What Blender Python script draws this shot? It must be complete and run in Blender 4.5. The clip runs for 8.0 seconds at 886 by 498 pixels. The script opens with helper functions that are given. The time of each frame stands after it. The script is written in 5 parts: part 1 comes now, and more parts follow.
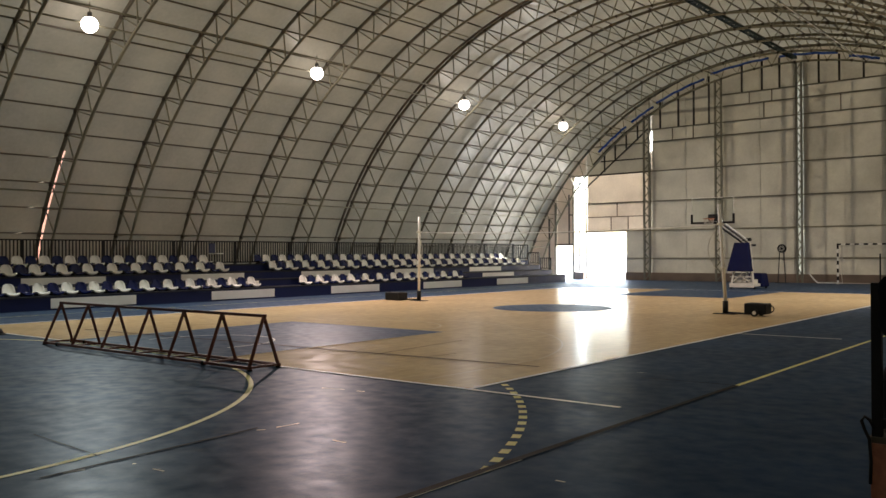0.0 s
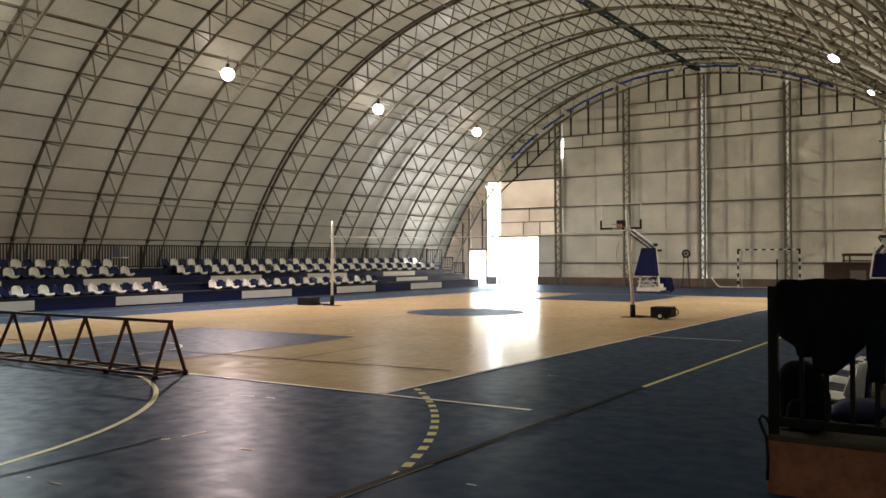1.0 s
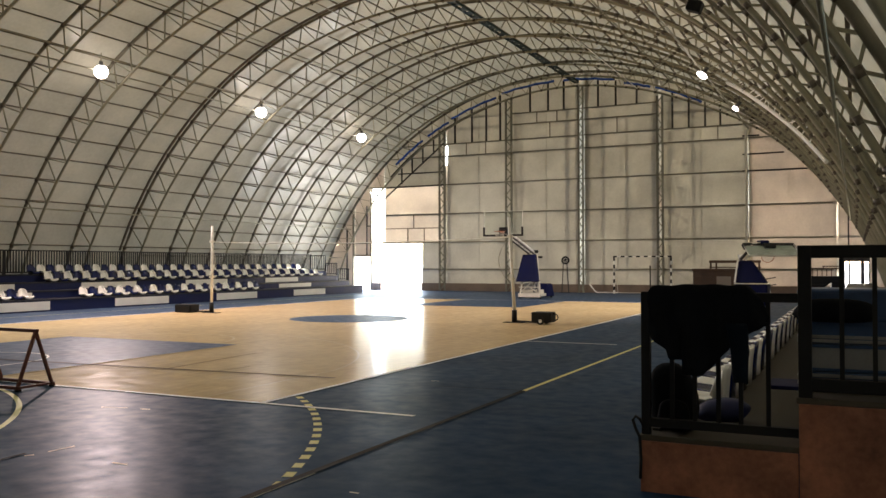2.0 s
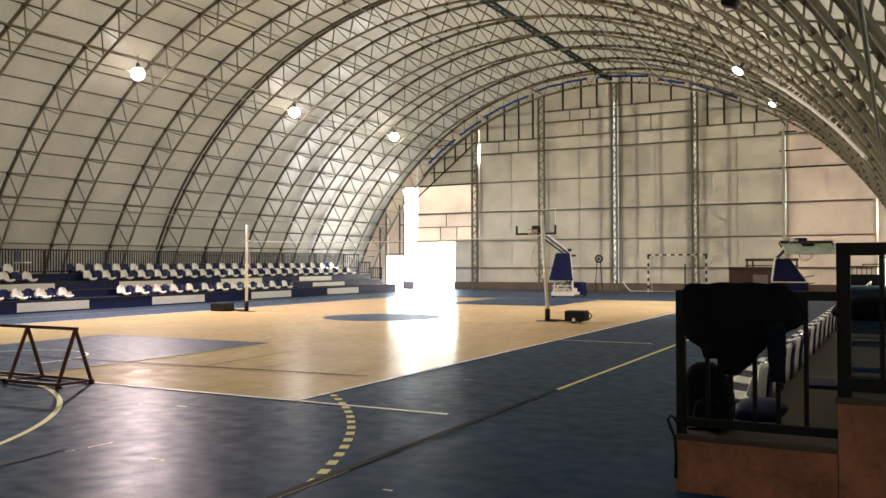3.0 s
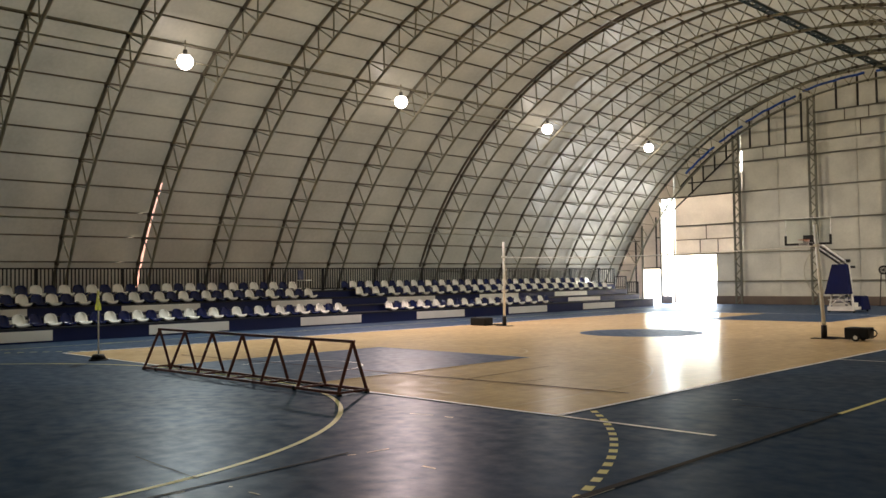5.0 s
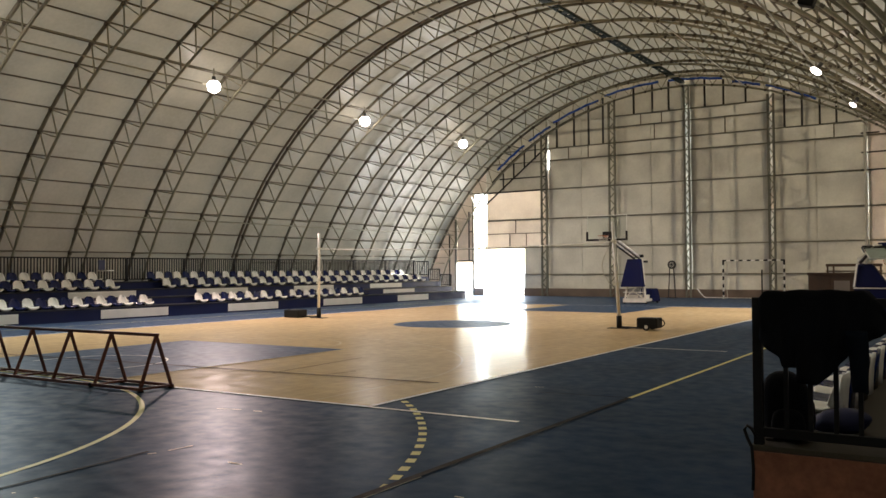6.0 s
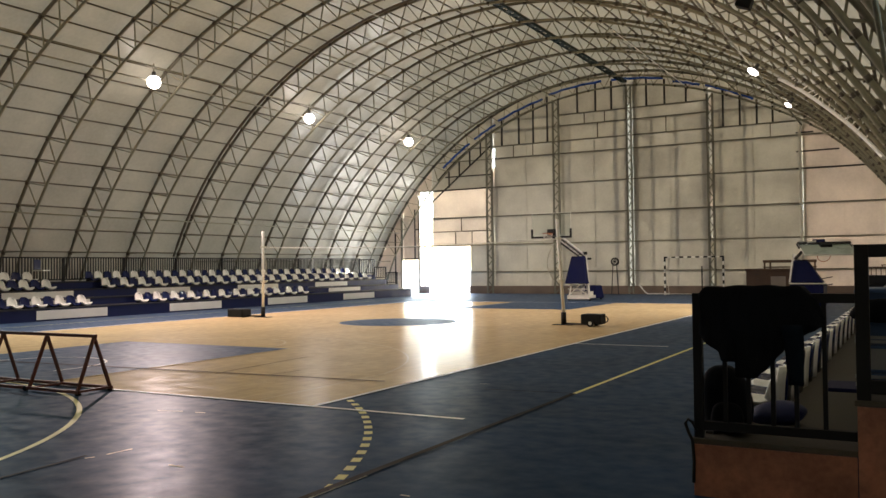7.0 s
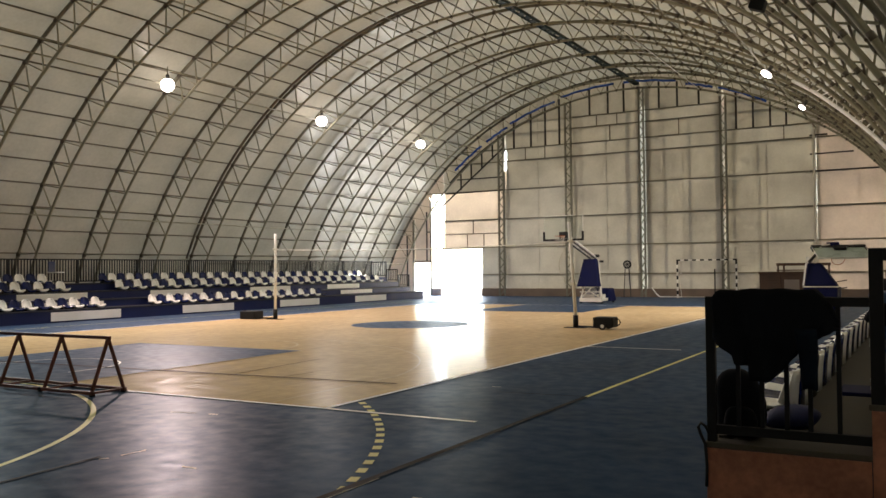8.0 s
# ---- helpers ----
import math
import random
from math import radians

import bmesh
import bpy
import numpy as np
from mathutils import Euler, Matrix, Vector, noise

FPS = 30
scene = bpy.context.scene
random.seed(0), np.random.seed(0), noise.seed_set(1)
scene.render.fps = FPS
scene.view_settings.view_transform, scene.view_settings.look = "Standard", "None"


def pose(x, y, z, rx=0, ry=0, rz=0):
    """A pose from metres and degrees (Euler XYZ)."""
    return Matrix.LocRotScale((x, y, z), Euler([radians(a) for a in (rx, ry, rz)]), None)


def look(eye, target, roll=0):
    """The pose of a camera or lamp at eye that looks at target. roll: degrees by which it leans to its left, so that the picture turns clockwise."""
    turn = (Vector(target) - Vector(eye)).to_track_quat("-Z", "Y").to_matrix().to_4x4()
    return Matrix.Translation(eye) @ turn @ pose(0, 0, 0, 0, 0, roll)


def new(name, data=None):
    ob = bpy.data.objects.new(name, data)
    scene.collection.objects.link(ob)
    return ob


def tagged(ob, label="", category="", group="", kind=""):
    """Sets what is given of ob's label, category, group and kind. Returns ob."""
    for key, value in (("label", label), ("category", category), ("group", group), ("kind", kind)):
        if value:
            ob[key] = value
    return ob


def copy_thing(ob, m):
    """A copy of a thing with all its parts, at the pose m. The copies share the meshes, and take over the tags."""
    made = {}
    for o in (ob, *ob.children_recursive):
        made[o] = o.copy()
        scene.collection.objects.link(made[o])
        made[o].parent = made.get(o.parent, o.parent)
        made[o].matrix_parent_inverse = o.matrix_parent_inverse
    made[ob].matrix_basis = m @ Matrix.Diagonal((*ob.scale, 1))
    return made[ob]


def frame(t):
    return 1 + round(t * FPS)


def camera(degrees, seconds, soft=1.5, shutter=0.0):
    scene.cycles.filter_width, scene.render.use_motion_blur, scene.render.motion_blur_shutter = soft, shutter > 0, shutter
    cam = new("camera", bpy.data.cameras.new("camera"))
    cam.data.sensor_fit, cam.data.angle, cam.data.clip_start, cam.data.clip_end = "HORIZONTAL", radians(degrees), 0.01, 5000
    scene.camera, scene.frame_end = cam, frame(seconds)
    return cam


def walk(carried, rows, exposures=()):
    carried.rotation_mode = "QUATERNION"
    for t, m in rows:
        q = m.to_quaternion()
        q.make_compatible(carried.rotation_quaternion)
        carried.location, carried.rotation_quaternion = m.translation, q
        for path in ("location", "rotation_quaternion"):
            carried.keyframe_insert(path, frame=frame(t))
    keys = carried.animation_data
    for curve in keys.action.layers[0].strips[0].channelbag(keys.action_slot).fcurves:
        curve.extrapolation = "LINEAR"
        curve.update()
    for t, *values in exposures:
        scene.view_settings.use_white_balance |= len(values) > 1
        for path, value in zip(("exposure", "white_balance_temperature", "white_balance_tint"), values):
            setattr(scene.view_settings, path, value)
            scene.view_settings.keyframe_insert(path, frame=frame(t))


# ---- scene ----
cam = camera(54.6, 8.0)
PATH = [
    (0, (13.939, -22.383, 1.674), (12.677, -20.832, 1.6846), -0.3),
    (0.5, (13.939, -22.372, 1.673), (12.756, -20.76, 1.6856), -0.2),
    (1, (13.938, -22.353, 1.669), (12.837, -20.684, 1.6896), -0.2),
    (1.5, (13.939, -22.342, 1.67), (12.956, -20.601, 1.6936), -0.1),
    (1.7, (13.939, -22.342, 1.670), (13.005, -20.574, 1.7006), -0.1),
    (2.25, (13.940, -22.343, 1.668), (13.098, -20.529, 1.7016), -0.1),
    (2.8, (13.940, -22.345, 1.666), (13.053, -20.553, 1.6996), -0.2),
    (3, (13.941, -22.347, 1.666), (13.005, -20.579, 1.6976), -0.2),
    (3.5, (13.943, -22.382, 1.671), (12.847, -20.709, 1.7176), -0.4),
    (4, (13.91, -22.422, 1.682), (12.608, -20.906, 1.7496), -0.7),
    (4.2, (13.911, -22.422, 1.682), (12.539, -20.968, 1.7556), -1.0),
    (4.75, (13.920, -22.423, 1.682), (12.482, -21.035, 1.7546), -0.9),
    (5.3, (13.942, -22.414, 1.680), (12.629, -20.906, 1.7426), -0.5),
    (5.5, (13.947, -22.409, 1.679), (12.713, -20.836, 1.7336), -0.3),
    (6, (13.951, -22.377, 1.676), (12.876, -20.691, 1.7236), -0.4),
    (6.5, (13.948, -22.354, 1.674), (12.955, -20.618, 1.7166), -0.7),
    (7, (13.948, -22.355, 1.674), (12.981, -20.605, 1.7156), -0.7),
    (7.5, (13.946, -22.347, 1.673), (12.989, -20.592, 1.7156), -0.6),
    (8, (13.949, -22.366, 1.677), (12.958, -20.629, 1.7246), -0.6),
]
EXPOSURES = [(0, 3.14), (0.5, 3.16), (1, 3.36), (1.5, 3.46), (1.7, 3.51), (2.8, 3.99), (3, 4.02), (3.5, 3.31), (4, 3.50), (4.2, 3.51), (5.3, 3.41), (5.5, 3.48), (6, 3.46), (6.5, 3.56), (7, 3.58), (7.5, 3.58), (8, 3.62)]
walk(cam, [(t, look(e, g, r)) for t, e, g, r in PATH], EXPOSURES)

# ---- world, sun ----
SUN_DIR = Vector((0.16, 0.83, 0.53)).normalized()
world = bpy.data.worlds.new("sky")
scene.world = world
world.use_nodes = True
wn = world.node_tree
sky = wn.nodes.new("ShaderNodeTexSky")
sky.sky_type = "NISHITA"
sky.sun_disc = False
sky.sun_elevation = math.asin(SUN_DIR.z)
sky.sun_rotation = math.atan2(SUN_DIR.x, SUN_DIR.y)
wn.links.new(sky.outputs[0], wn.nodes["Background"].inputs[0])
wn.nodes["Background"].inputs[1].default_value = 0.15
sun = new("sun", bpy.data.lights.new("sun", "SUN"))
sun.data.energy, sun.data.angle, sun.data.color = 4.0, radians(0.5), (1.0, 0.94, 0.85)
sun.matrix_world = look(SUN_DIR * 60, (0, 0, 0))

# daylight that enters by the big doorway, its tall slot and the side door
for x0, x1, z0, z1 in ((-13.2, -10.6, 0.1, 2.9), (-14.1, -13.3, 0.6, 6.1), (-15.4, -14.2, 0.1, 2.1)):
    dl = new("door_daylight", bpy.data.lights.new("door_daylight", "AREA"))
    dl.data.shape, dl.data.size, dl.data.size_y = "RECTANGLE", x1 - x0, z1 - z0
    dl.data.energy, dl.data.color = 3.0 * (x1 - x0) * (z1 - z0), (1.0, 0.95, 0.88)
    dl.matrix_world = look(((x0 + x1) / 2, 25.75, (z0 + z1) / 2), ((x0 + x1) / 2, 0, (z0 + z1) / 2))

# ---- materials ----
def mat(name, col, rough=0.5, metal=0.0, var=0.12, scale=6.0, fine=60.0, bump=0.05, rvar=0.1, spec=0.5, trans=0.0, tcol=None, rnd=0.0):
    """A surface with colour, gloss and relief that vary at two scales, in metres."""
    m = bpy.data.materials.new(name)
    m.use_nodes = True
    nt = m.node_tree
    N, L = nt.nodes, nt.links
    b = N["Principled BSDF"]
    geo = N.new("ShaderNodeNewGeometry")
    n1 = N.new("ShaderNodeTexNoise")
    n1.inputs["Scale"].default_value, n1.inputs["Detail"].default_value = scale * 0.25, 5
    n2 = N.new("ShaderNodeTexNoise")
    n2.inputs["Scale"].default_value, n2.inputs["Detail"].default_value = fine, 3
    for n in (n1, n2):
        L.new(geo.outputs["Position"], n.inputs["Vector"])
    mix = N.new("ShaderNodeMath")
    mix.operation = "MULTIPLY_ADD"
    L.new(n2.outputs[0], mix.inputs[0])
    mix.inputs[1].default_value = 0.35
    L.new(n1.outputs[0], mix.inputs[2])
    ramp = N.new("ShaderNodeMapRange")
    ramp.inputs["From Min"].default_value, ramp.inputs["From Max"].default_value = 0.4, 0.95
    ramp.inputs["To Min"].default_value, ramp.inputs["To Max"].default_value = 1 - var, 1 + var
    L.new(mix.outputs[0], ramp.inputs["Value"])
    hsv = N.new("ShaderNodeHueSaturation")
    hsv.inputs["Color"].default_value = (*col, 1)
    L.new(ramp.outputs[0], hsv.inputs["Value"])
    if rnd:
        oi = N.new("ShaderNodeObjectInfo")
        r2 = N.new("ShaderNodeMapRange")
        r2.inputs["To Min"].default_value, r2.inputs["To Max"].default_value = 1 - rnd, 1 + rnd
        L.new(oi.outputs["Random"], r2.inputs["Value"])
        mm = N.new("ShaderNodeMath")
        mm.operation = "MULTIPLY"
        L.new(ramp.outputs[0], mm.inputs[0])
        L.new(r2.outputs[0], mm.inputs[1])
        L.new(mm.outputs[0], hsv.inputs["Value"])
    L.new(hsv.outputs[0], b.inputs["Base Color"])
    rr = N.new("ShaderNodeMapRange")
    rr.inputs["From Min"].default_value, rr.inputs["From Max"].default_value = 0.3, 0.7
    rr.inputs["To Min"].default_value, rr.inputs["To Max"].default_value = max(0.02, rough - rvar), min(1, rough + rvar)
    L.new(n1.outputs[0], rr.inputs["Value"])
    L.new(rr.outputs[0], b.inputs["Roughness"])
    b.inputs["Metallic"].default_value = metal
    b.inputs["Specular IOR Level"].default_value = spec
    if bump:
        bp = N.new("ShaderNodeBump")
        bp.inputs["Strength"].default_value, bp.inputs["Distance"].default_value = bump, 0.01
        L.new(mix.outputs[0], bp.inputs["Height"])
        L.new(bp.outputs[0], b.inputs["Normal"])
    if trans:
        t = N.new("ShaderNodeBsdfTranslucent")
        h2 = N.new("ShaderNodeHueSaturation")
        h2.inputs["Color"].default_value = (*(tcol or col), 1)
        L.new(ramp.outputs[0], h2.inputs["Value"])
        L.new(h2.outputs[0], t.inputs["Color"])
        ms = N.new("ShaderNodeMixShader")
        ms.inputs[0].default_value = trans
        L.new(b.outputs[0], ms.inputs[1])
        L.new(t.outputs[0], ms.inputs[2])
        L.new(ms.outputs[0], N["Material Output"].inputs["Surface"])
    return m


def emitter(name, col, power):
    m = bpy.data.materials.new(name)
    m.use_nodes = True
    b = m.node_tree.nodes["Principled BSDF"]
    b.inputs["Base Color"].default_value = (0.8, 0.8, 0.8, 1)
    b.inputs["Emission Color"].default_value = (*col, 1)
    b.inputs["Emission Strength"].default_value = power
    return m


def floor_mat(name, col, rough, planks, gloss, rough2, gvar=0.28, sheen=(0.95, 0.96, 1.0)):
    """Sports-floor vinyl: printed strips if planks, else plain; scuffs and a worn gloss."""
    m = mat(name, col, rough, var=0.12 if planks else 0.3, scale=2.0, fine=35.0, bump=0.012, rvar=0.07, spec=0.0)
    nt = m.node_tree
    N, L = nt.nodes, nt.links
    b = N["Principled BSDF"]
    geo = N.new("ShaderNodeNewGeometry")
    hsv = [n for n in N if n.type == "HUE_SAT"][0]
    if planks:
        mp = N.new("ShaderNodeMapping")
        mp.inputs["Rotation"].default_value = (0, 0, radians(90))
        L.new(geo.outputs["Position"], mp.inputs["Vector"])
        br = N.new("ShaderNodeTexBrick")
        br.inputs["Scale"].default_value = 1.0
        br.inputs["Brick Width"].default_value, br.inputs["Row Height"].default_value = 0.9, 0.11
        br.inputs["Mortar Size"].default_value = 0.003
        br.inputs["Color1"].default_value = (col[0] * 1.05, col[1] * 1.04, col[2] * 1.03, 1)
        br.inputs["Color2"].default_value = (col[0] * 0.95, col[1] * 0.94, col[2] * 0.92, 1)
        br.inputs["Mortar"].default_value = (col[0] * 0.82, col[1] * 0.8, col[2] * 0.76, 1)
        L.new(mp.outputs[0], br.inputs["Vector"])
        L.new(br.outputs[0], hsv.inputs["Color"])
    else:
        # pale dusty scuffs
        nd = N.new("ShaderNodeTexNoise")
        nd.inputs["Scale"].default_value, nd.inputs["Detail"].default_value, nd.inputs["Roughness"].default_value = 5.5, 14, 0.80
        L.new(geo.outputs["Position"], nd.inputs["Vector"])
        md = N.new("ShaderNodeMapRange")
        md.inputs["From Min"].default_value, md.inputs["From Max"].default_value = 0.52, 0.80
        md.inputs["To Min"].default_value, md.inputs["To Max"].default_value = 0.0, 0.8
        L.new(nd.outputs[0], md.inputs["Value"])
        mc = N.new("ShaderNodeMix")
        mc.data_type = "RGBA"
        for sock in mc.inputs:
            if sock.type == "RGBA" and sock.name == "A":
                sock.default_value = (*col, 1)
            if sock.type == "RGBA" and sock.name == "B":
                sock.default_value = (0.032, 0.056, 0.094, 1)
        L.new(md.outputs[0], mc.inputs[0])
        L.new([o for o in mc.outputs if o.type == "RGBA"][0], hsv.inputs["Color"])
    # long scuffs
    mp = N.new("ShaderNodeMapping")
    mp.inputs["Scale"].default_value = (0.8, 1.4, 1)
    mp.inputs["Rotation"].default_value = (0, 0, radians(25))
    L.new(geo.outputs["Position"], mp.inputs["Vector"])
    ns = N.new("ShaderNodeTexNoise")
    ns.inputs["Scale"].default_value, ns.inputs["Detail"].default_value = 3.2, 10
    L.new(mp.outputs[0], ns.inputs["Vector"])
    rr = N.new("ShaderNodeMapRange")
    rr.inputs["From Min"].default_value, rr.inputs["From Max"].default_value = 0.35, 0.7
    rr.inputs["To Min"].default_value, rr.inputs["To Max"].default_value = rough2 - 0.14 * gvar, rough2 + 0.14 * gvar
    L.new(ns.outputs[0], rr.inputs["Value"])
    b.inputs["Roughness"].default_value = 0.9
    for l in list(b.inputs["Roughness"].links):
        L.remove(l)
    sp = N.new("ShaderNodeTexNoise")
    sp.inputs["Scale"].default_value, sp.inputs["Detail"].default_value = 55.0 if planks else 28.0, 7
    L.new(geo.outputs["Position"], sp.inputs["Vector"])
    pit = N.new("ShaderNodeBump")
    pit.inputs["Strength"].default_value, pit.inputs["Distance"].default_value = 0.24 if not planks else 0.03, 0.004
    L.new(sp.outputs[0], pit.inputs["Height"])
    # thin worn varnish over the print
    gl = N.new("ShaderNodeBsdfAnisotropic")
    gl.inputs["Color"].default_value = (*sheen, 1)
    L.new(rr.outputs[0], gl.inputs["Roughness"])
    L.new(pit.outputs[0], gl.inputs["Normal"])
    fr = N.new("ShaderNodeFresnel")
    fr.inputs["IOR"].default_value = 1.45
    k = N.new("ShaderNodeMath")
    k.operation = "MULTIPLY"
    L.new(fr.outputs[0], k.inputs[0])
    gv = N.new("ShaderNodeMapRange")
    gv.inputs["From Min"].default_value, gv.inputs["From Max"].default_value = 0.3, 0.7
    gv.inputs["To Min"].default_value, gv.inputs["To Max"].default_value = gloss * (1 - gvar), gloss * (1 + gvar)
    n3 = N.new("ShaderNodeTexNoise")
    n3.inputs["Scale"].default_value, n3.inputs["Detail"].default_value = 4.5, 11
    L.new(geo.outputs["Position"], n3.inputs["Vector"])
    L.new(n3.outputs[0], gv.inputs["Value"])
    L.new(gv.outputs[0], k.inputs[1])
    ms = N.new("ShaderNodeMixShader")
    L.new(k.outputs[0], ms.inputs[0])
    L.new(b.outputs[0], ms.inputs[1])
    L.new(gl.outputs[0], ms.inputs[2])
    L.new(ms.outputs[0], N["Material Output"].inputs["Surface"])
    return m


BLUE_FLOOR = floor_mat("blue_vinyl", (0.010, 0.036, 0.088), 0.34, False, 0.225, 0.36, 0.34, (0.88, 0.94, 1.0))
WOOD_FLOOR = floor_mat("wood_print_vinyl", (0.61, 0.455, 0.24), 0.22, True, 0.41, 0.215, 0.34, (0.93, 0.96, 1.0))
WHITE_LINE = mat("white_line_paint", (0.85, 0.84, 0.8), 0.5, var=0.1, scale=8, bump=0.0)
YELLOW_LINE = mat("yellow_line_paint", (0.72, 0.67, 0.25), 0.5, var=0.15, scale=8, bump=0.0)
BLACK_TAPE = mat("black_tape", (0.010, 0.010, 0.010), 0.7, var=0.2, bump=0.0, spec=0.1)
BROWN_TAPE = mat("brown_seam", (0.05, 0.018, 0.01), 0.8, var=0.2, bump=0.0, spec=0.1)
SKIN = mat("roof_membrane", (0.42, 0.40, 0.33), 0.40, var=0.2, scale=2.4, fine=8, bump=0.06, trans=0.034, tcol=(0.445, 0.395, 0.27), spec=0.5)
SHEET = mat("wall_sheet", (0.555, 0.54, 0.49), 0.5, var=0.17, scale=3.2, fine=9, bump=0.35, trans=0.145, tcol=(0.51, 0.475, 0.395))
# wall sheet with the warm light at the wall's ends put into its colour
WARM_LIT_SHEET = mat("warm_lit_wall_sheet", (0.66, 0.61, 0.53), 0.5, var=0.16, scale=3.2, fine=9, bump=0.35, trans=0.145, tcol=(0.62, 0.545, 0.475))
CREAM_SHEET = mat("cream_wall_sheet", (0.70, 0.67, 0.58), 0.5, var=0.14, scale=3.2, fine=9, bump=0.3, trans=0.22, tcol=(0.66, 0.59, 0.52))
CLEAR_SHEET = mat("clear_plastic_sheet", (0.75, 0.75, 0.72), 0.4, var=0.2, scale=6, fine=20, bump=0.2, trans=0.18, tcol=(0.75, 0.76, 0.72))
STEEL = mat("painted_grey_steel", (0.27, 0.255, 0.18), 0.45, metal=0.0, var=0.2, scale=10)
DARK_STEEL = mat("dark_steel", (0.035, 0.03, 0.028), 0.5, var=0.25, scale=10)
WALL_STEEL = mat("khaki_grey_steel", (0.21, 0.20, 0.155), 0.5, var=0.2, scale=10)
CLAMP_STEEL = mat("dark_brown_clamp", (0.10, 0.082, 0.06), 0.6, var=0.3, scale=12)
COLUMN_STEEL = mat("column_steel", (0.76, 0.73, 0.63), 0.45, var=0.15, scale=10)
# outer chords' steel, darkened in colour for the shade under the membrane
SHADED_STEEL = mat("shaded_tan_grey_steel", (0.17, 0.155, 0.11), 0.5, var=0.25, scale=10)
FLECK = mat("worn_paint_fleck", (0.58, 0.56, 0.50), 0.7, var=0.4, scale=30, bump=0.0)
WORN_LINE = floor_mat("worn_white_line", (0.68, 0.55, 0.34), 0.22, True, 0.41, 0.215, 0.34, (0.93, 0.96, 1.0))
PURLIN_STEEL = mat("brown_grey_steel", (0.13, 0.105, 0.075), 0.5, var=0.25, scale=10)
NAVY = mat("navy_painted_board", (0.005, 0.012, 0.070), 0.6, var=0.15, scale=4, spec=0.25)
OLD_DECK = mat("dusty_deck_board", (0.085, 0.075, 0.06), 0.75, var=0.3, scale=5, spec=0.2)
DECK = mat("deck_board", (0.020, 0.023, 0.034), 0.65, var=0.25, scale=4, spec=0.2)
WHITE_BOARD = mat("white_painted_board", (0.84, 0.83, 0.77), 0.5, var=0.08, scale=5)
SEAT_WHITE = mat("white_seat_plastic", (0.90, 0.90, 0.85), 0.28, var=0.05, scale=8, bump=0.01)
SEAT_BLUE = mat("blue_seat_plastic", (0.004, 0.012, 0.085), 0.14, var=0.1, scale=8, bump=0.01)
CONCRETE = mat("rendered_plinth", (0.20, 0.15, 0.115), 0.85, var=0.25, scale=5, bump=0.3)
GROUND = mat("pale_concrete_yard", (0.45, 0.43, 0.40), 0.9, var=0.15, scale=1.0, bump=0.2)
PLYWOOD = mat("red_brown_plywood", (0.34, 0.135, 0.08), 0.65, var=0.6, scale=9, fine=25, bump=0.12)
RUST = mat("rust_brown_paint", (0.11, 0.030, 0.020), 0.5, var=0.35, scale=14, fine=90, bump=0.1)
BLACK = mat("black_rubber", (0.010, 0.010, 0.011), 0.6, var=0.2, scale=12, spec=0.25)
WHITE_PAINT = mat("white_gloss_paint", (0.82, 0.81, 0.76), 0.3, var=0.1, scale=10)
TEAL = mat("dark_teal_net", (0.006, 0.026, 0.032), 0.6, var=0.3, scale=10)
BLUE_TARP = mat("blue_tarpaulin", (0.03, 0.11, 0.52), 0.3, var=0.2, scale=8)


# ---- mesh helpers ----
def box(bm, x0, x1, y0, y1, z0, z1, bevel=0.0):
    v = [bm.verts.new(p) for p in ((x0, y0, z0), (x1, y0, z0), (x1, y1, z0), (x0, y1, z0), (x0, y0, z1), (x1, y0, z1), (x1, y1, z1), (x0, y1, z1))]
    fs = [bm.faces.new([v[i] for i in q]) for q in ((3, 2, 1, 0), (4, 5, 6, 7), (0, 1, 5, 4), (1, 2, 6, 5), (2, 3, 7, 6), (3, 0, 4, 7))]
    if bevel:
        es = list({e for f_ in fs for e in f_.edges})
        bmesh.ops.bevel(bm, geom=es, offset=bevel, segments=2, affect="EDGES", profile=0.5)


def polytube(bm, pts, r, n=6, closed=False):
    """A tube along a chain of points, with capped ends."""
    pts = [Vector(p) for p in pts]
    rings = []
    m = len(pts)
    for i, p in enumerate(pts):
        a = pts[(i - 1) % m] if (i or closed) else p
        b = pts[(i + 1) % m] if (i < m - 1 or closed) else p
        d = (b - a).normalized()
        up = Vector((0, 0, 1)) if abs(d.z) < 0.9 else Vector((0, 1, 0))
        u = d.cross(up).normalized()
        w = u.cross(d).normalized()
        rings.append([bm.verts.new(p + (u * math.cos(2 * math.pi * (k + 0.5) / n) + w * math.sin(2 * math.pi * (k + 0.5) / n)) * r) for k in range(n)])
    for i in range(m if closed else m - 1):
        A, B = rings[i], rings[(i + 1) % m]
        for k in range(n):
            f_ = bm.faces.new((A[k], A[(k + 1) % n], B[(k + 1) % n], B[k]))
            f_.smooth = n > 4
    if not closed:
        bm.faces.new(rings[0][::-1])
        bm.faces.new(rings[-1])


def bar(bm, a, b, w, n=4):
    polytube(bm, (a, b), w, n)


def cyl(bm, x, y, z0, z1, r0, r1=None, n=20):
    r1 = r0 if r1 is None else r1
    A = [bm.verts.new((x + r0 * math.cos(2 * math.pi * k / n), y + r0 * math.sin(2 * math.pi * k / n), z0)) for k in range(n)]
    B = [bm.verts.new((x + r1 * math.cos(2 * math.pi * k / n), y + r1 * math.sin(2 * math.pi * k / n), z1)) for k in range(n)]
    for k in range(n):
        f_ = bm.faces.new((A[k], A[(k + 1) % n], B[(k + 1) % n], B[k]))
        f_.smooth = True
    bm.faces.new(A[::-1])
    bm.faces.new(B)


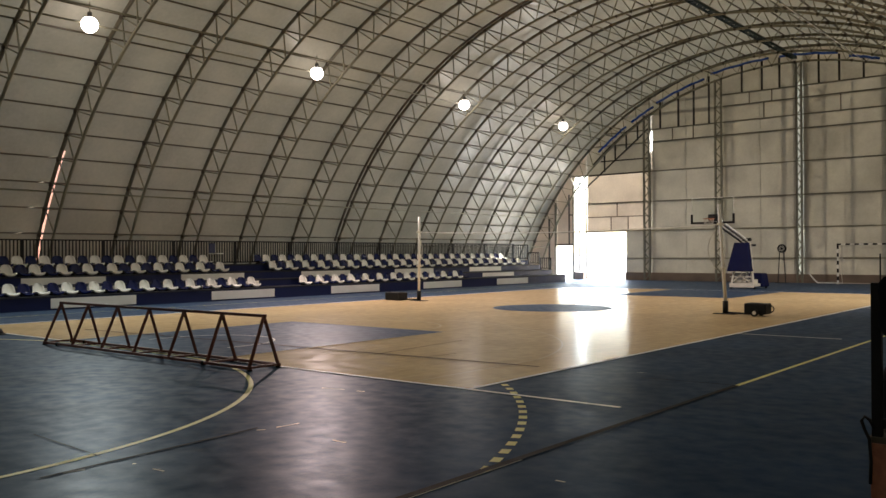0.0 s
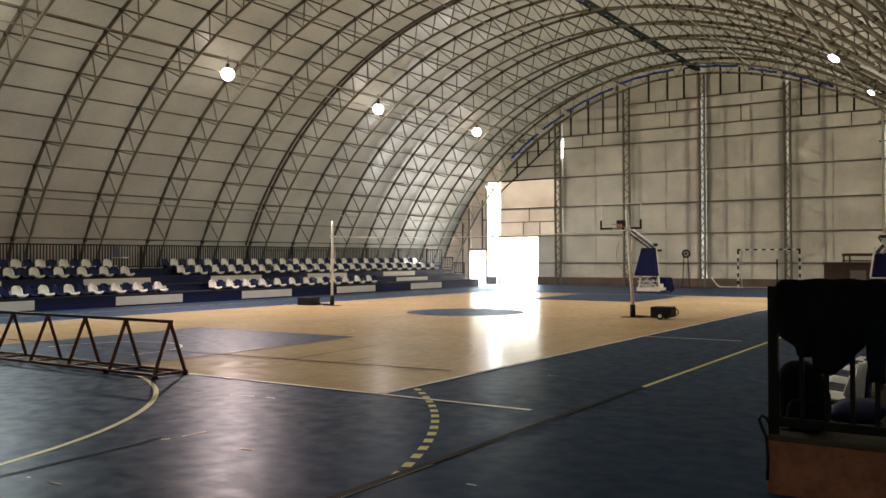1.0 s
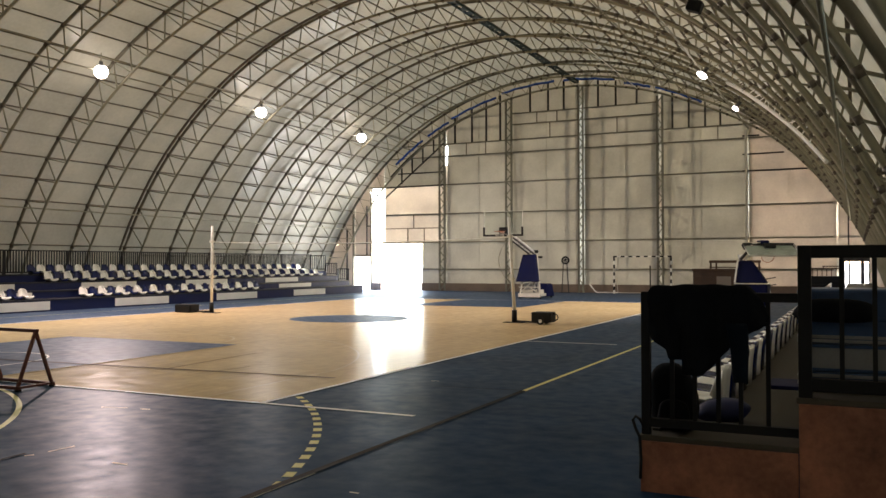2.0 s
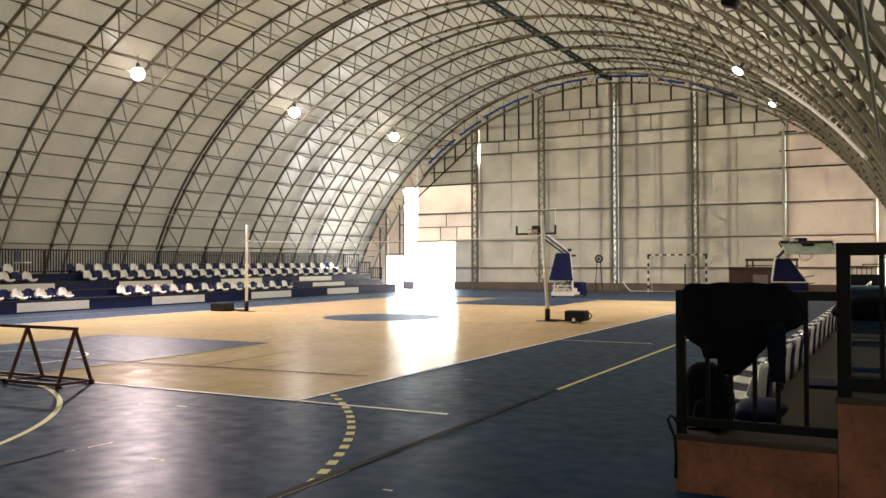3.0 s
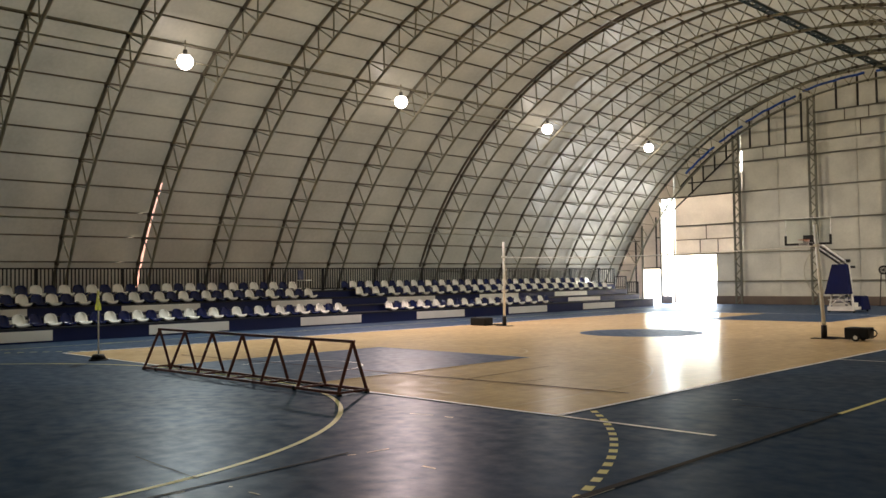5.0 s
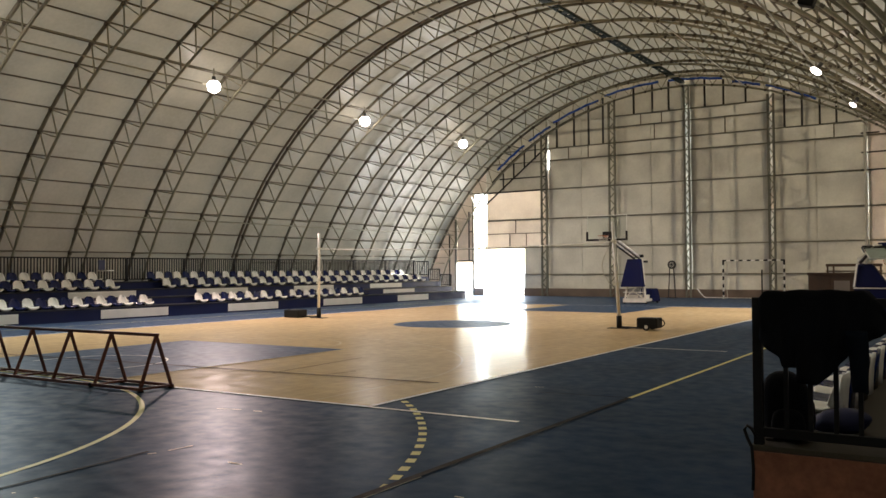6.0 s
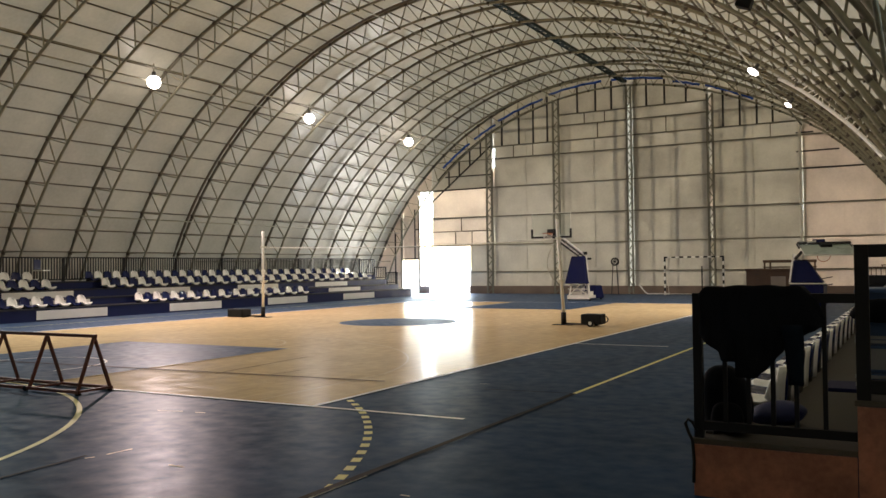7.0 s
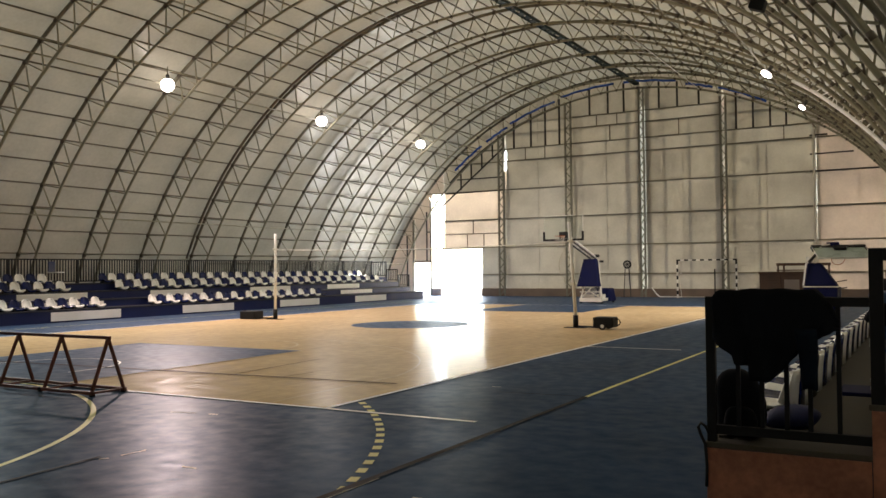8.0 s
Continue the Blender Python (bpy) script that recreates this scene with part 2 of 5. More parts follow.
def part(name, bm, material, parent=None, label="", **kw):
    me = bpy.data.meshes.new(name)
    bmesh.ops.recalc_face_normals(bm, faces=bm.faces)
    zs = [v.co.z for v in bm.verts]
    if max(zs) - min(zs) < 1e-6:    # paint and print face upwards
        for f_ in bm.faces:
            f_.normal_update()
            if f_.normal.z < 0:
                f_.normal_flip()
    bm.to_mesh(me)
    bm.free()
    me.materials.append(material)
    ob = new(name, me)
    if parent is not None:
        ob.parent = parent
    if label or kw:
        tagged(ob, label, **kw)
    return ob


def thing(name, label, category, group="", kind="", at=None):
    ob = new(name)
    if at is not None:
        ob.matrix_world = at
    return tagged(ob, label, category, group, kind)


def shared(name, me, parent, m=None):
    ob = new(name, me)
    ob.parent = parent
    if m is not None:
        ob.matrix_local = m
    return ob


def flat(bm, pts, z):
    bm.faces.new([bm.verts.new((x, y, z)) for x, y in pts])


def ribbon(bm, pts, w, z):
    """A flat painted line of width w along a chain of points."""
    pts = [Vector(p) for p in pts]
    L, R = [], []
    for i, p in enumerate(pts):
        d = (pts[min(i + 1, len(pts) - 1)] - pts[max(i - 1, 0)]).normalized()
        n = Vector((-d.y, d.x)) * w / 2
        L.append(bm.verts.new((p.x + n.x, p.y + n.y, z)))
        R.append(bm.verts.new((p.x - n.x, p.y - n.y, z)))
    for i in range(len(pts) - 1):
        bm.faces.new((R[i], R[i + 1], L[i + 1], L[i]))


def arc(cx, cy, r, a0, a1, n=40):
    return [(cx + r * math.cos(radians(a0 + (a1 - a0) * i / n)), cy + r * math.sin(radians(a0 + (a1 - a0) * i / n))) for i in range(n + 1)]


# ---- ground and floor ----
bm = bmesh.new()
ring = [bm.verts.new((1500 * math.cos(k * math.pi / 24), 1500 * math.sin(k * math.pi / 24), -0.06)) for k in range(48)]
bm.faces.new(ring)
part("ground", bm, GROUND, None, "pale concrete yard round the hall in sunlight", category="ground", kind="structure")

CX, CZ = -1.15, -4.75           # axis of the vault
R_IN, R_TIE, R_OUT, R_SKIN = 16.62, 16.88, 17.43, 17.58
Y0, Y1 = -25.5, 25.5
HALF = math.sqrt(R_SKIN ** 2 - CZ ** 2)

# wall added outside so that the open roof seam shows pink
bm = bmesh.new()
box(bm, CX - HALF - 4.2, CX - HALF - 4.0, -14, 2, -0.06, 8.0)
part("seam_backdrop", bm, mat("terracotta_render", (0.30, 0.135, 0.09), 0.9, var=0.2, scale=3, bump=0.2), None, "added terracotta wall outside that tints the open seam", category="wall", kind="structure")
bm = bmesh.new()
box(bm, CX - HALF - 0.3, CX + HALF + 0.3, Y0 - 0.3, Y1 + 0.3, -0.3, 0.0)
floor = part("floor", bm, BLUE_FLOOR, None, "dark blue vinyl sports floor with scuffs and dull gloss", category="floor", kind="structure")
bm = bmesh.new()
flat(bm, ((-7.5, -14), (7.5, -14), (7.5, 14), (-7.5, 14)), 0.004)
part("wood_court", bm, WOOD_FLOOR, floor, "pale wood-print vinyl court, glossy")
for s in (-1, 1):
    bm = bmesh.new()
    flat(bm, ((-2.45, s * 14), (2.45, s * 14), (2.45, s * 8.2), (-2.45, s * 8.2)), 0.008)
    part("key_area", bm, BLUE_FLOOR, floor, "dark blue painted key area")
bm = bmesh.new()
flat(bm, arc(0, 0, 1.8, 0, 352.5, 47), 0.008)
part("centre_circle", bm, BLUE_FLOOR, floor, "dark blue painted centre circle")


def line(name, material, chains, w, z=0.012):
    for pts in chains:
        bm = bmesh.new()
        ribbon(bm, pts, w, z)
        part(name, bm, material, floor)


line("white_line", WHITE_LINE, [((-7.52, -14.02), (9.58, -14.02)), ((-7.52, 14.02), (9.52, 14.02)), ((7.52, -14), (7.52, 14)), ((-7.52, -14), (-7.52, 14)),
                                ((7.5, -5), (9.52, -5)), ((7.5, 5), (9.52, 5))], 0.07)
for s in (-1, 1):
    line("white_line", WORN_LINE, [((2.45, s * 14), (2.45, s * 8.2)), ((-2.45, s * 14), (-2.45, s * 8.2)), ((-2.45, s * 8.2), (2.45, s * 8.2)),
                                    arc(0, s * 8.2, 1.8, 0, -s * 180, 24)], 0.05)
    line("white_line", WORN_LINE, [[(6.6, s * 14)] + [(x, s * (12.425 - y)) for x, y in arc(0, 0, 6.75, 12.1, 167.9, 48)] + [(-6.6, s * 14)]], 0.034)
goal6 = arc(1.4, -19.98, 5.87, 0, 90, 40) + arc(-1.4, -19.98, 5.87, 90, 180, 40)
line("yellow_line", YELLOW_LINE, [goal6, ((10, -11.75), (10, 20))], 0.065, 0.004)
line("yellow_line", YELLOW_LINE, [((-10, -20), (-10, 20))], 0.05, 0.005)
for k in range(40):             # broken nine-metre line, on the blue border alone
    a0 = 18.9 + k * 1.95
    for sx in (1, -1):
        pts = [(sx * (1.5 + 9 * math.cos(radians(a))), -20 + 9 * math.sin(radians(a))) for a in (a0, a0 + 0.5, a0 + 1.0)]
        if abs(pts[1][0]) > 7.55 and abs(pts[2][0]) < 10:
            line("yellow_dash", YELLOW_LINE, [pts], 0.085, 0.005)
line("black_tape", BLACK_TAPE, [((8.76, -11.85), (9.96, -11.75))], 0.03, 0.009)
line("black_tape", BLACK_TAPE, [((5.9, -18.58), (7.25, -18.66))], 0.012, 0.009)
line("black_tape", BLACK_TAPE, [((7.33, -17.1), (7.52, -19.3))], 0.034, 0.008)
line("black_tape", BLACK_TAPE, [((10, -11.75), (10.01, -19.8))], 0.07, 0.010)
# highlight along the black tape's edge, painted as a thin white strip
line("white_line", WHITE_LINE, [((10.045, -16.6), (10.05, -19.8))], 0.014, 0.006)
line("white_line", WHITE_LINE, [[(1.25, -12.9)] + arc(0, -12.425, 1.25, 0, 180, 24) + [(-1.25, -12.9)]], 0.04)
for p, q in (((7.40, -17.17), (7.44, -17.1)), ((7.45, -16.97), (7.47, -16.7)), ((5.98, -15.02), (6.31, -14.94)), ((6.5, -14.93), (6.62, -14.9)), ((8.3, -17.03), (8.46, -17.03)),
             ((7.66, -18.62), (7.68, -18.6)), ((7.94, -18.61), (8.07, -18.6)), ((7.51, -19.12), (7.53, -18.95)), ((8.47, -11.39), (8.6, -11.36)), ((10.59, -16.97), (10.67, -16.97))):
    line("paint_fleck", FLECK, [(p, q)], 0.02, 0.005)
line("brown_seam", BROWN_TAPE, [((-4.5, -12.5), (1.0, -12.14), (7.1, -11.77))], 0.06, 0.016)
line("brown_seam", BROWN_TAPE, [((4.05, -12.05), (3.83, -9.4)), ((4.99, -11.8), (5.07, -11.15))], 0.028, 0.010)


# ---- vault: membrane, trusses, purlins ----
def vault(r, deg, y):
    a = radians(deg)
    return Vector((CX + r * math.sin(a), y, CZ + r * math.cos(a)))


FOOT = math.degrees(math.acos(-CZ / R_SKIN))
bm = bmesh.new()
NA = 84
angs = [-FOOT + 2 * FOOT * k / NA for k in range(NA + 1)]
SEAM = (-7.43, -7.27)        # open seam between two sheets, beside a truss


def billow(y, a):
    """How far the membrane swells out between two trusses."""
    u = ((y - Y0) / 3.0) % 1.0
    return 0.075 * math.sin(math.pi * u) ** 2 * (1 + 0.5 * math.sin(a * 0.37 + y * 1.3))


ys = sorted([Y0 - 0.15, Y1 + 0.2] + list(SEAM) + [Y0 + 0.375 * k for k in range(137) if abs(Y0 + 0.375 * k + 7.32) > 0.1])
grid = [[bm.verts.new(vault(R_SKIN + billow(y, a), a, y)) for a in angs] for y in ys]
for i in range(len(ys) - 1):
    for k in range(NA):
        if ys[i] == SEAM[0] and -72 < angs[k] and angs[k + 1] < -54:
            continue
        f_ = bm.faces.new((grid[i][k], grid[i][k + 1], grid[i + 1][k + 1], grid[i + 1][k]))
        f_.smooth = True
part("ceiling", bm, SKIN, None, "off-white translucent membrane vault over steel trusses", category="ceiling", kind="structure")

RIBS = [Y0 + 3.0 * i for i in range(18)]
RIBS[0] += 0.15
RIBS[-1] -= 0.25
STEP = 3.28                     # degrees from purlin to purlin
PURLINS = [k * STEP for k in range(-20, 21)]


def inner(a):
    """The inner chord: deep on the far slope, close to the outer chord on the near one."""
    u = min(max((a - 22.0) / 24.0, 0.0), 1.0)
    u = u * u * (3 - 2 * u)
    return vault((R_IN + 0.22 * math.sin(radians(a))) * (1 - u) + 17.20 * u, a, 0)


def rib_meshes():
    """An outer and an inner chord with zigzag webs, and a clip at each purlin."""
    obs = []
    bm = bmesh.new()
    polytube(bm, [vault(R_OUT, -FOOT + 2 * FOOT * k / 84, 0) for k in range(85)], 0.068, 8)
    obs.append(part("outer_chord", bm, SHADED_STEEL))
    bm = bmesh.new()
    for a in PURLINS:
        polytube(bm, (vault(R_OUT, a - 0.25, 0), vault(R_OUT, a + 0.25, 0)), 0.085, 6)
    obs.append(part("purlin_clamp", bm, CLAMP_STEEL))
    bm = bmesh.new()
    fi = math.degrees(math.acos(-CZ / R_IN))
    polytube(bm, [inner(-fi + 2 * fi * k / 84) for k in range(85)], 0.055, 8)
    obs.append(part("inner_chord", bm, STEEL))
    bm = bmesh.new()
    for k in range(-20, 20):
        a = k * STEP
        for j in (0, 1) if a > 36 else (0,):
            h = STEP / 2 if a > 36 else STEP
            b = a + j * h
            bar(bm, vault(R_OUT, b, 0), inner(b + h / 2), 0.026)
            bar(bm, inner(b + h / 2), vault(R_OUT, b + h, 0), 0.026)
    obs.append(part("web_bracing", bm, STEEL))
    bm = bmesh.new()
    for k in range(-4, 20):
        a = (k + 0.5) * STEP + (0.9 if k % 3 == 0 else 0.0)
        p, d = inner(a), inner(a + 0.2) - inner(a - 0.2)
        polytube(bm, (p - d * 0.5, p + d * 0.5), 0.06, 6)
        bar(bm, p, p + (inner(a) - vault(R_OUT, a, 0)).normalized() * 0.09, 0.022)
    obs.append(part("coupler", bm, CLAMP_STEEL))
    return obs


first = None
for y in RIBS:
    if first is None:
        first = thing("roof_truss", "grey steel lattice arch truss carrying the membrane", "roof truss", "roof trusses", "structure", pose(0, y, 0))
        for o in rib_meshes():
            o.parent = first
    else:
        copy_thing(first, pose(0, y, 0))
for k, a in enumerate(PURLINS):
    bm = bmesh.new()
    bar(bm, vault(R_SKIN - 0.06, a, Y0), vault(R_SKIN - 0.06, a, Y1), 0.036)
    part("purlin", bm, PURLIN_STEEL, None, "thin steel roof purlin along the vault", category="purlin", group="roof purlins", kind="structure")
for a, r, y0, y1 in ((-36.4, R_TIE - 0.05, Y0, Y1), (-34.2, R_TIE - 0.02, Y0, Y1), (36.4, R_TIE - 0.05, Y0, Y1), (-59.3, R_TIE + 0.1, Y0, Y1), (-66.0, R_TIE - 0.1, 8, Y1), (-25.2, R_OUT, Y0, Y1),
                     (24.8, R_TIE, Y0, Y1), (-12.4, R_TIE, Y0, Y1), (12.4, R_TIE, Y0, Y1), (60.0, 17.13, Y0, Y1)):
    bm = bmesh.new()
    polytube(bm, (vault(r, a, y0), vault(r, a, y1)), 0.03, 6)
    part("tie_pipe", bm, STEEL, None, "long steel tie pipe under the trusses", category="pipe", group="roof tie pipes", kind="structure")


# ---- end walls ----
def vault_z(x, r=R_SKIN):
    return CZ + math.sqrt(max(0.0, r * r - (x - CX) ** 2))


def panel(bm, x0, x1, z0, z1, y, t, r=R_SKIN - 0.004):
    """An upright sheet, cut along the vault at its top."""
    z0 = max(z0, 0.0)
    h = math.sqrt(r * r - (z0 + 0.005 - CZ) ** 2)
    x0, x1 = max(x0, CX - h), min(x1, CX + h)
    if x1 - x0 < 0.02:
        return False
    n = max(2, int((x1 - x0) / 0.3))
    xs = [x0 + (x1 - x0) * i / n for i in range(n + 1)]
    top = [min(z1, vault_z(x, r)) for x in xs]
    keep = [(x, t_) for x, t_ in zip(xs, top) if t_ > z0 + 0.002]
    if len(keep) < 2:
        return False
    F = [bm.verts.new((x, y, z0)) for x, _ in keep] + [bm.verts.new((x, y, t_)) for x, t_ in keep[::-1]]
    B = [bm.verts.new((v.co.x, y + t, v.co.z)) for v in F]
    bm.faces.new(F)
    bm.faces.new(B[::-1])
    m = len(F)
    for k in range(m):
        bm.faces.new((F[k], B[k], B[(k + 1) % m], F[(k + 1) % m]))
    return True


wall_far = thing("wall_north", "white sheet-clad end wall on steel girts with gaps of daylight", "wall", "", "structure")
GIRTS = [0.47, 1.33, 3.0, 4.75, 6.55, 8.3, 9.05, 9.95, 10.6, 13.0]
XB = [-17.9, -15.46, -14.15, -13.25, -10.55, -8.89, -8.79, -6.7, -4.6, -2.4, -0.42, -0.08, 2.0, 4.16, 4.27, 6.4, 8.80, 8.86, 10.8, 13.03, 13.13, 13.36, 14.54, 15.7]
EDGES = {-15.46, -14.15, -13.25, -10.55, -8.89, -8.79, -0.42, -0.08, 4.16, 4.27, 8.80, 8.86, 13.03, 13.13, 13.36, 14.54}
SLITS = {(-8.89, -8.79), (-0.42, -0.08), (4.16, 4.27), (8.80, 8.86), (13.03, 13.13)}
for x0, x1 in zip(XB, XB[1:]):
    if (x0, x1) in SLITS:
        continue
    for z0, z1 in zip(GIRTS, GIRTS[1:]):
        g0 = z0
        if x0 == -15.46 and z0 < 2.1:
            if z0 > 1:
                z0 = 2.19
            else:
                continue
        if x0 == -14.15 and z0 < 6.3:
            continue
        if x0 == -13.25 and z0 < 2.8:
            continue
        if x0 == 13.36 and z0 < 1.9:
            if z0 > 1:
                z0 = 2.23
            else:
                continue
        if x0 == -17.9 and z0 == 0.47:
            z0 = 0.0
        bm = bmesh.new()
        if panel(bm, x0 - (0.02 if x0 not in EDGES else 0), x1 + (0.02 if x1 not in EDGES else 0), z0 - 0.06, z1 + 0.06, Y1 + 0.024 * (XB.index(x0) % 2) + 0.048 * (GIRTS.index(g0) % 2), 0.02):
            part("sheet", bm, CREAM_SHEET if -13.3 < x0 < -10.5 and 2.8 < g0 < 6.4 else WARM_LIT_SHEET if x0 > 8.8 or x0 < -14 else SHEET, wall_far)
        else:
            bm.free()
# strips that back the gaps: plain sheet low down, clear plastic where daylight shows
for x0, x1, z0, z1, m_ in ((-9.1, -8.6, 0.0, 6.6, SHEET), (-9.1, -8.6, 6.6, 7.8, WARM_LIT_SHEET), (-9.0, -8.7, 8.95, 13, SHEET), (-0.6, 0.2, 0.4, 10.9, CLEAR_SHEET), (-0.6, 0.2, 10.9, 13.2, SHEET), (4.0, 4.4, 0.4, 4.6, SHEET),
                           (4.0, 4.4, 4.6, 5.6, WARM_LIT_SHEET), (4.0, 4.4, 5.6, 8.6, SHEET), (4.0, 4.4, 8.6, 10.0, SHEET), (4.0, 4.4, 10.0, 10.7, WARM_LIT_SHEET), (4.0, 4.4, 10.7, 13, SHEET), (8.7, 9.0, 0, 4.4, SHEET), (8.7, 9.0, 4.4, 6.4, CLEAR_SHEET),
                           (8.7, 9.0, 6.4, 13, SHEET), (12.95, 13.2, 0, 2.2, SHEET), (12.95, 13.2, 2.2, 5.5, WARM_LIT_SHEET)):
    bm = bmesh.new()
    panel(bm, x0, x1, z0, z1, Y1 + 0.10, 0.02)
    part("sheet", bm, m_, wall_far)
bm = bmesh.new()
for x0, x1 in ((-10.55, 13.36), (14.54, 15.6)):
    box(bm, x0, x1, Y1 - 0.12, Y1 + 0.1, 0, 0.47, 0.012)
part("plinth", bm, CONCRETE, wall_far, "stained brown rendered plinth")
for z in GIRTS[1:-1]:
    h = math.sqrt(R_SKIN ** 2 - (z - CZ) ** 2)
    if z > 9.5:
        h = 0.0
    x0 = CX - h if z > 6.5 else (-10.5 if z < 2.9 else (-17.0 if 2.9 < z < 3.1 else -13.2))
    bm = bmesh.new()
    box(bm, -4.5 if z > 9.5 else max(x0, CX - h), 4.1 if z > 9.5 else min(CX + h, 12.9 if z < 6 else 99), Y1 - 0.06, Y1 - 0.003, z - 0.029, z + 0.029)
    part("girt", bm, WALL_STEEL if z > 3.1 else STEEL, wall_far, "thin grey steel girt")


bm = bmesh.new()
box(bm, -13.2, -9.0, Y1 - 0.05, Y1 - 0.003, 3.87, 3.92)
part("girt", bm, PURLIN_STEEL, wall_far, "thin grey steel girt")
for x, z0, z1 in ((-2.95, 9.98, 10.57), (-1.72, 9.98, 10.57), (-2.15, 9.08, 9.92), (1.82, 9.08, 9.92), (-6.22, 8.33, 9.02), (-7.5, 8.33, 9.02), (7.3, 8.33, 9.02), (-11.14, 3.93, 4.72), (-11.56, 3.03, 3.86),
                  (-10.4, 3.03, 3.86)):
    bm = bmesh.new()
    box(bm, x - 0.025, x + 0.025, Y1 - 0.03, Y1 - 0.002, z0, z1)
    part("lap_batten", bm, PURLIN_STEEL, wall_far, "short brown batten over a sheet lap")


def lattice_column(x0, x1, top, y=Y1 - 0.14):
    """Two chords side by side, laced in zigzag, standing before the sheets."""
    w = (x1 - x0) / 2
    col = thing("lattice_column", "khaki grey steel lattice column against the end wall", "column", "end wall columns", "structure", pose((x0 + x1) / 2, y, 0))
    for dx in (-w, w):
        bm = bmesh.new()
        box(bm, dx - 0.05, dx + 0.05, -0.05, 0.05, 0, top)
        part("chord", bm, WALL_STEEL, col)
    bm = bmesh.new()
    n = int(top / 0.40)
    for k in range(n):
        a, b = k * top / n, (k + 1) * top / n
        s = 1 if k % 2 else -1
        bar(bm, (s * w, 0, a), (-s * w, 0, b), 0.036)
    part("lacing", bm, WALL_STEEL, col)
    return col


for x0, x1 in ((-9.27, -8.93), (-4.86, -4.51), (-0.38, -0.13), (4.09, 4.37)):
    lattice_column(x0, x1, vault_z(x1, 16.7) - 0.1)
bm = bmesh.new()
box(bm, 8.68, 8.80, Y1 - 0.2, Y1 - 0.07, 0, vault_z(8.5, 16.7) - 0.1, 0.008)
part("wall_post", bm, COLUMN_STEEL, None, "pale steel post against the end wall", category="column", kind="structure")
for x, w, f_ in ((-4.26, 0.38, 0.07), (-1.08, 0.0, 0.12), (0.10, 0.93, 0.085), (2.4, 0.0, 0.08), (3.9, 0.0, 0.12), (4.75, 1.30, 0.08)):    # buttresses outside, whose shade shows on the sheets
    bm = bmesh.new()
    for dx in (0.0, w):
        box(bm, x + dx - f_, x + dx + f_, Y1 + 0.22, Y1 + 0.30, -0.05, 10.9)
    if w:
        for k in range(14):
            bar(bm, (x + (w if k % 2 else 0), Y1 + 0.26, k * 0.78), (x + (0 if k % 2 else w), Y1 + 0.26, k * 0.78 + 0.78), 0.055)
    part("buttress_post", bm, COLUMN_STEEL, None, "steel lattice post outside the end wall", category="column", group="outer posts", kind="structure")
for x in (-8.22, -7.08, -6.14, -5.23, -3.33, -2.22, -1.27, 0.76, 1.78, 2.96, 4.92, 5.79, 6.65, 7.44):
    top = vault_z(x, 17.0)
    foot = 10.62 if -4.4 < x < 4.2 else 9.07
    bm = bmesh.new()
    box(bm, x - 0.045, x + 0.045, Y1 - 0.15, Y1 - 0.07, foot, top)
    part("stud", bm, DARK_STEEL, None, "short dark steel stud at the head of the end wall", category="stud", group="end wall studs", kind="structure")
for p, q in (((-13.4, 5.65), (-8.95, 9.15)), ((-8.95, 7.35), (-12.2, 7.35)), ((-8.95, 6.55), (-13.0, 6.5)), ((8.55, 7.42), (10.6, 7.44)), ((8.55, 8.4), (9.4, 8.4)), ((8.55, 6.54), (11.7, 6.54)), ((-11.94, 7.71), (-11.94, 6.7)), ((-11.2, 8.27), (-11.2, 7.3)), ((-10.45, 8.95), (-10.45, 7.92)), ((-9.7, 9.44), (-9.7, 8.47)), ((-14.5, 5.4), (-14.5, 2.2)), ((-15.5, 2.22), (-14.15, 2.22)), ((-13.76, 6.2), (-13.76, 0.5)), ((-13.25, 5.7), (-13.25, 0.05)), ((-13.2, 0.1), (-10.6, 0.1)), ((-16.0, 3.9), (-16.0, 0.2)), ((-14.2, 6.2), (-14.2, 0.0)), ((-15.5, 4.9), (-15.5, 0.0)), ((-14.5, 4.1), (-14.15, 4.1)), ((13.59, 4.4), (13.59, 2.2)), ((14.63, 3.3), (14.63, 2.2)), ((13.36, 2.2), (14.54, 2.2))):
    bm = bmesh.new()
    bar(bm, (p[0], Y1 - 0.1, p[1]), (q[0], Y1 - 0.1, q[1]), 0.05)
    part("wall_brace", bm, DARK_STEEL, None, "dark steel brace on the end wall", category="brace", group="end wall braces", kind="structure")
door_e = thing("door_2", "glazed double door with transom lights in dark frame, daylight behind", "door", "", "structure", pose(0, Y1 - 0.02, 0))
for x0, x1, z0, z1 in ((13.36, 13.42, 0, 2.17), (13.57, 13.66, 0, 1.74), (14.12, 14.30, 0, 1.74), (14.48, 14.54, 0, 2.17), (13.42, 14.48, 1.74, 1.93), (13.42, 14.48, 2.12, 2.17), (13.66, 14.12, 0.0, 0.5), (13.74, 13.78, 1.93, 2.12), (14.10, 14.15, 1.93, 2.12)):
    bm = bmesh.new()
    box(bm, x0, x1, -0.025, 0.025, z0, z1, 0.004)
    part("frame_bar", bm, DARK_STEEL, door_e)
for x0, x1, z1 in ((-14.19, -14.11, 6.25), (-15.56, -15.46, 4.8)):
    bm = bmesh.new()
    box(bm, x0, x1, Y1 - 0.16, Y1 - 0.05, 0, z1, 0.006)
    part("door_post", bm, WALL_STEEL, None, "grey steel post beside the side doorway", category="post", group="door posts", kind="structure")
bm = bmesh.new()
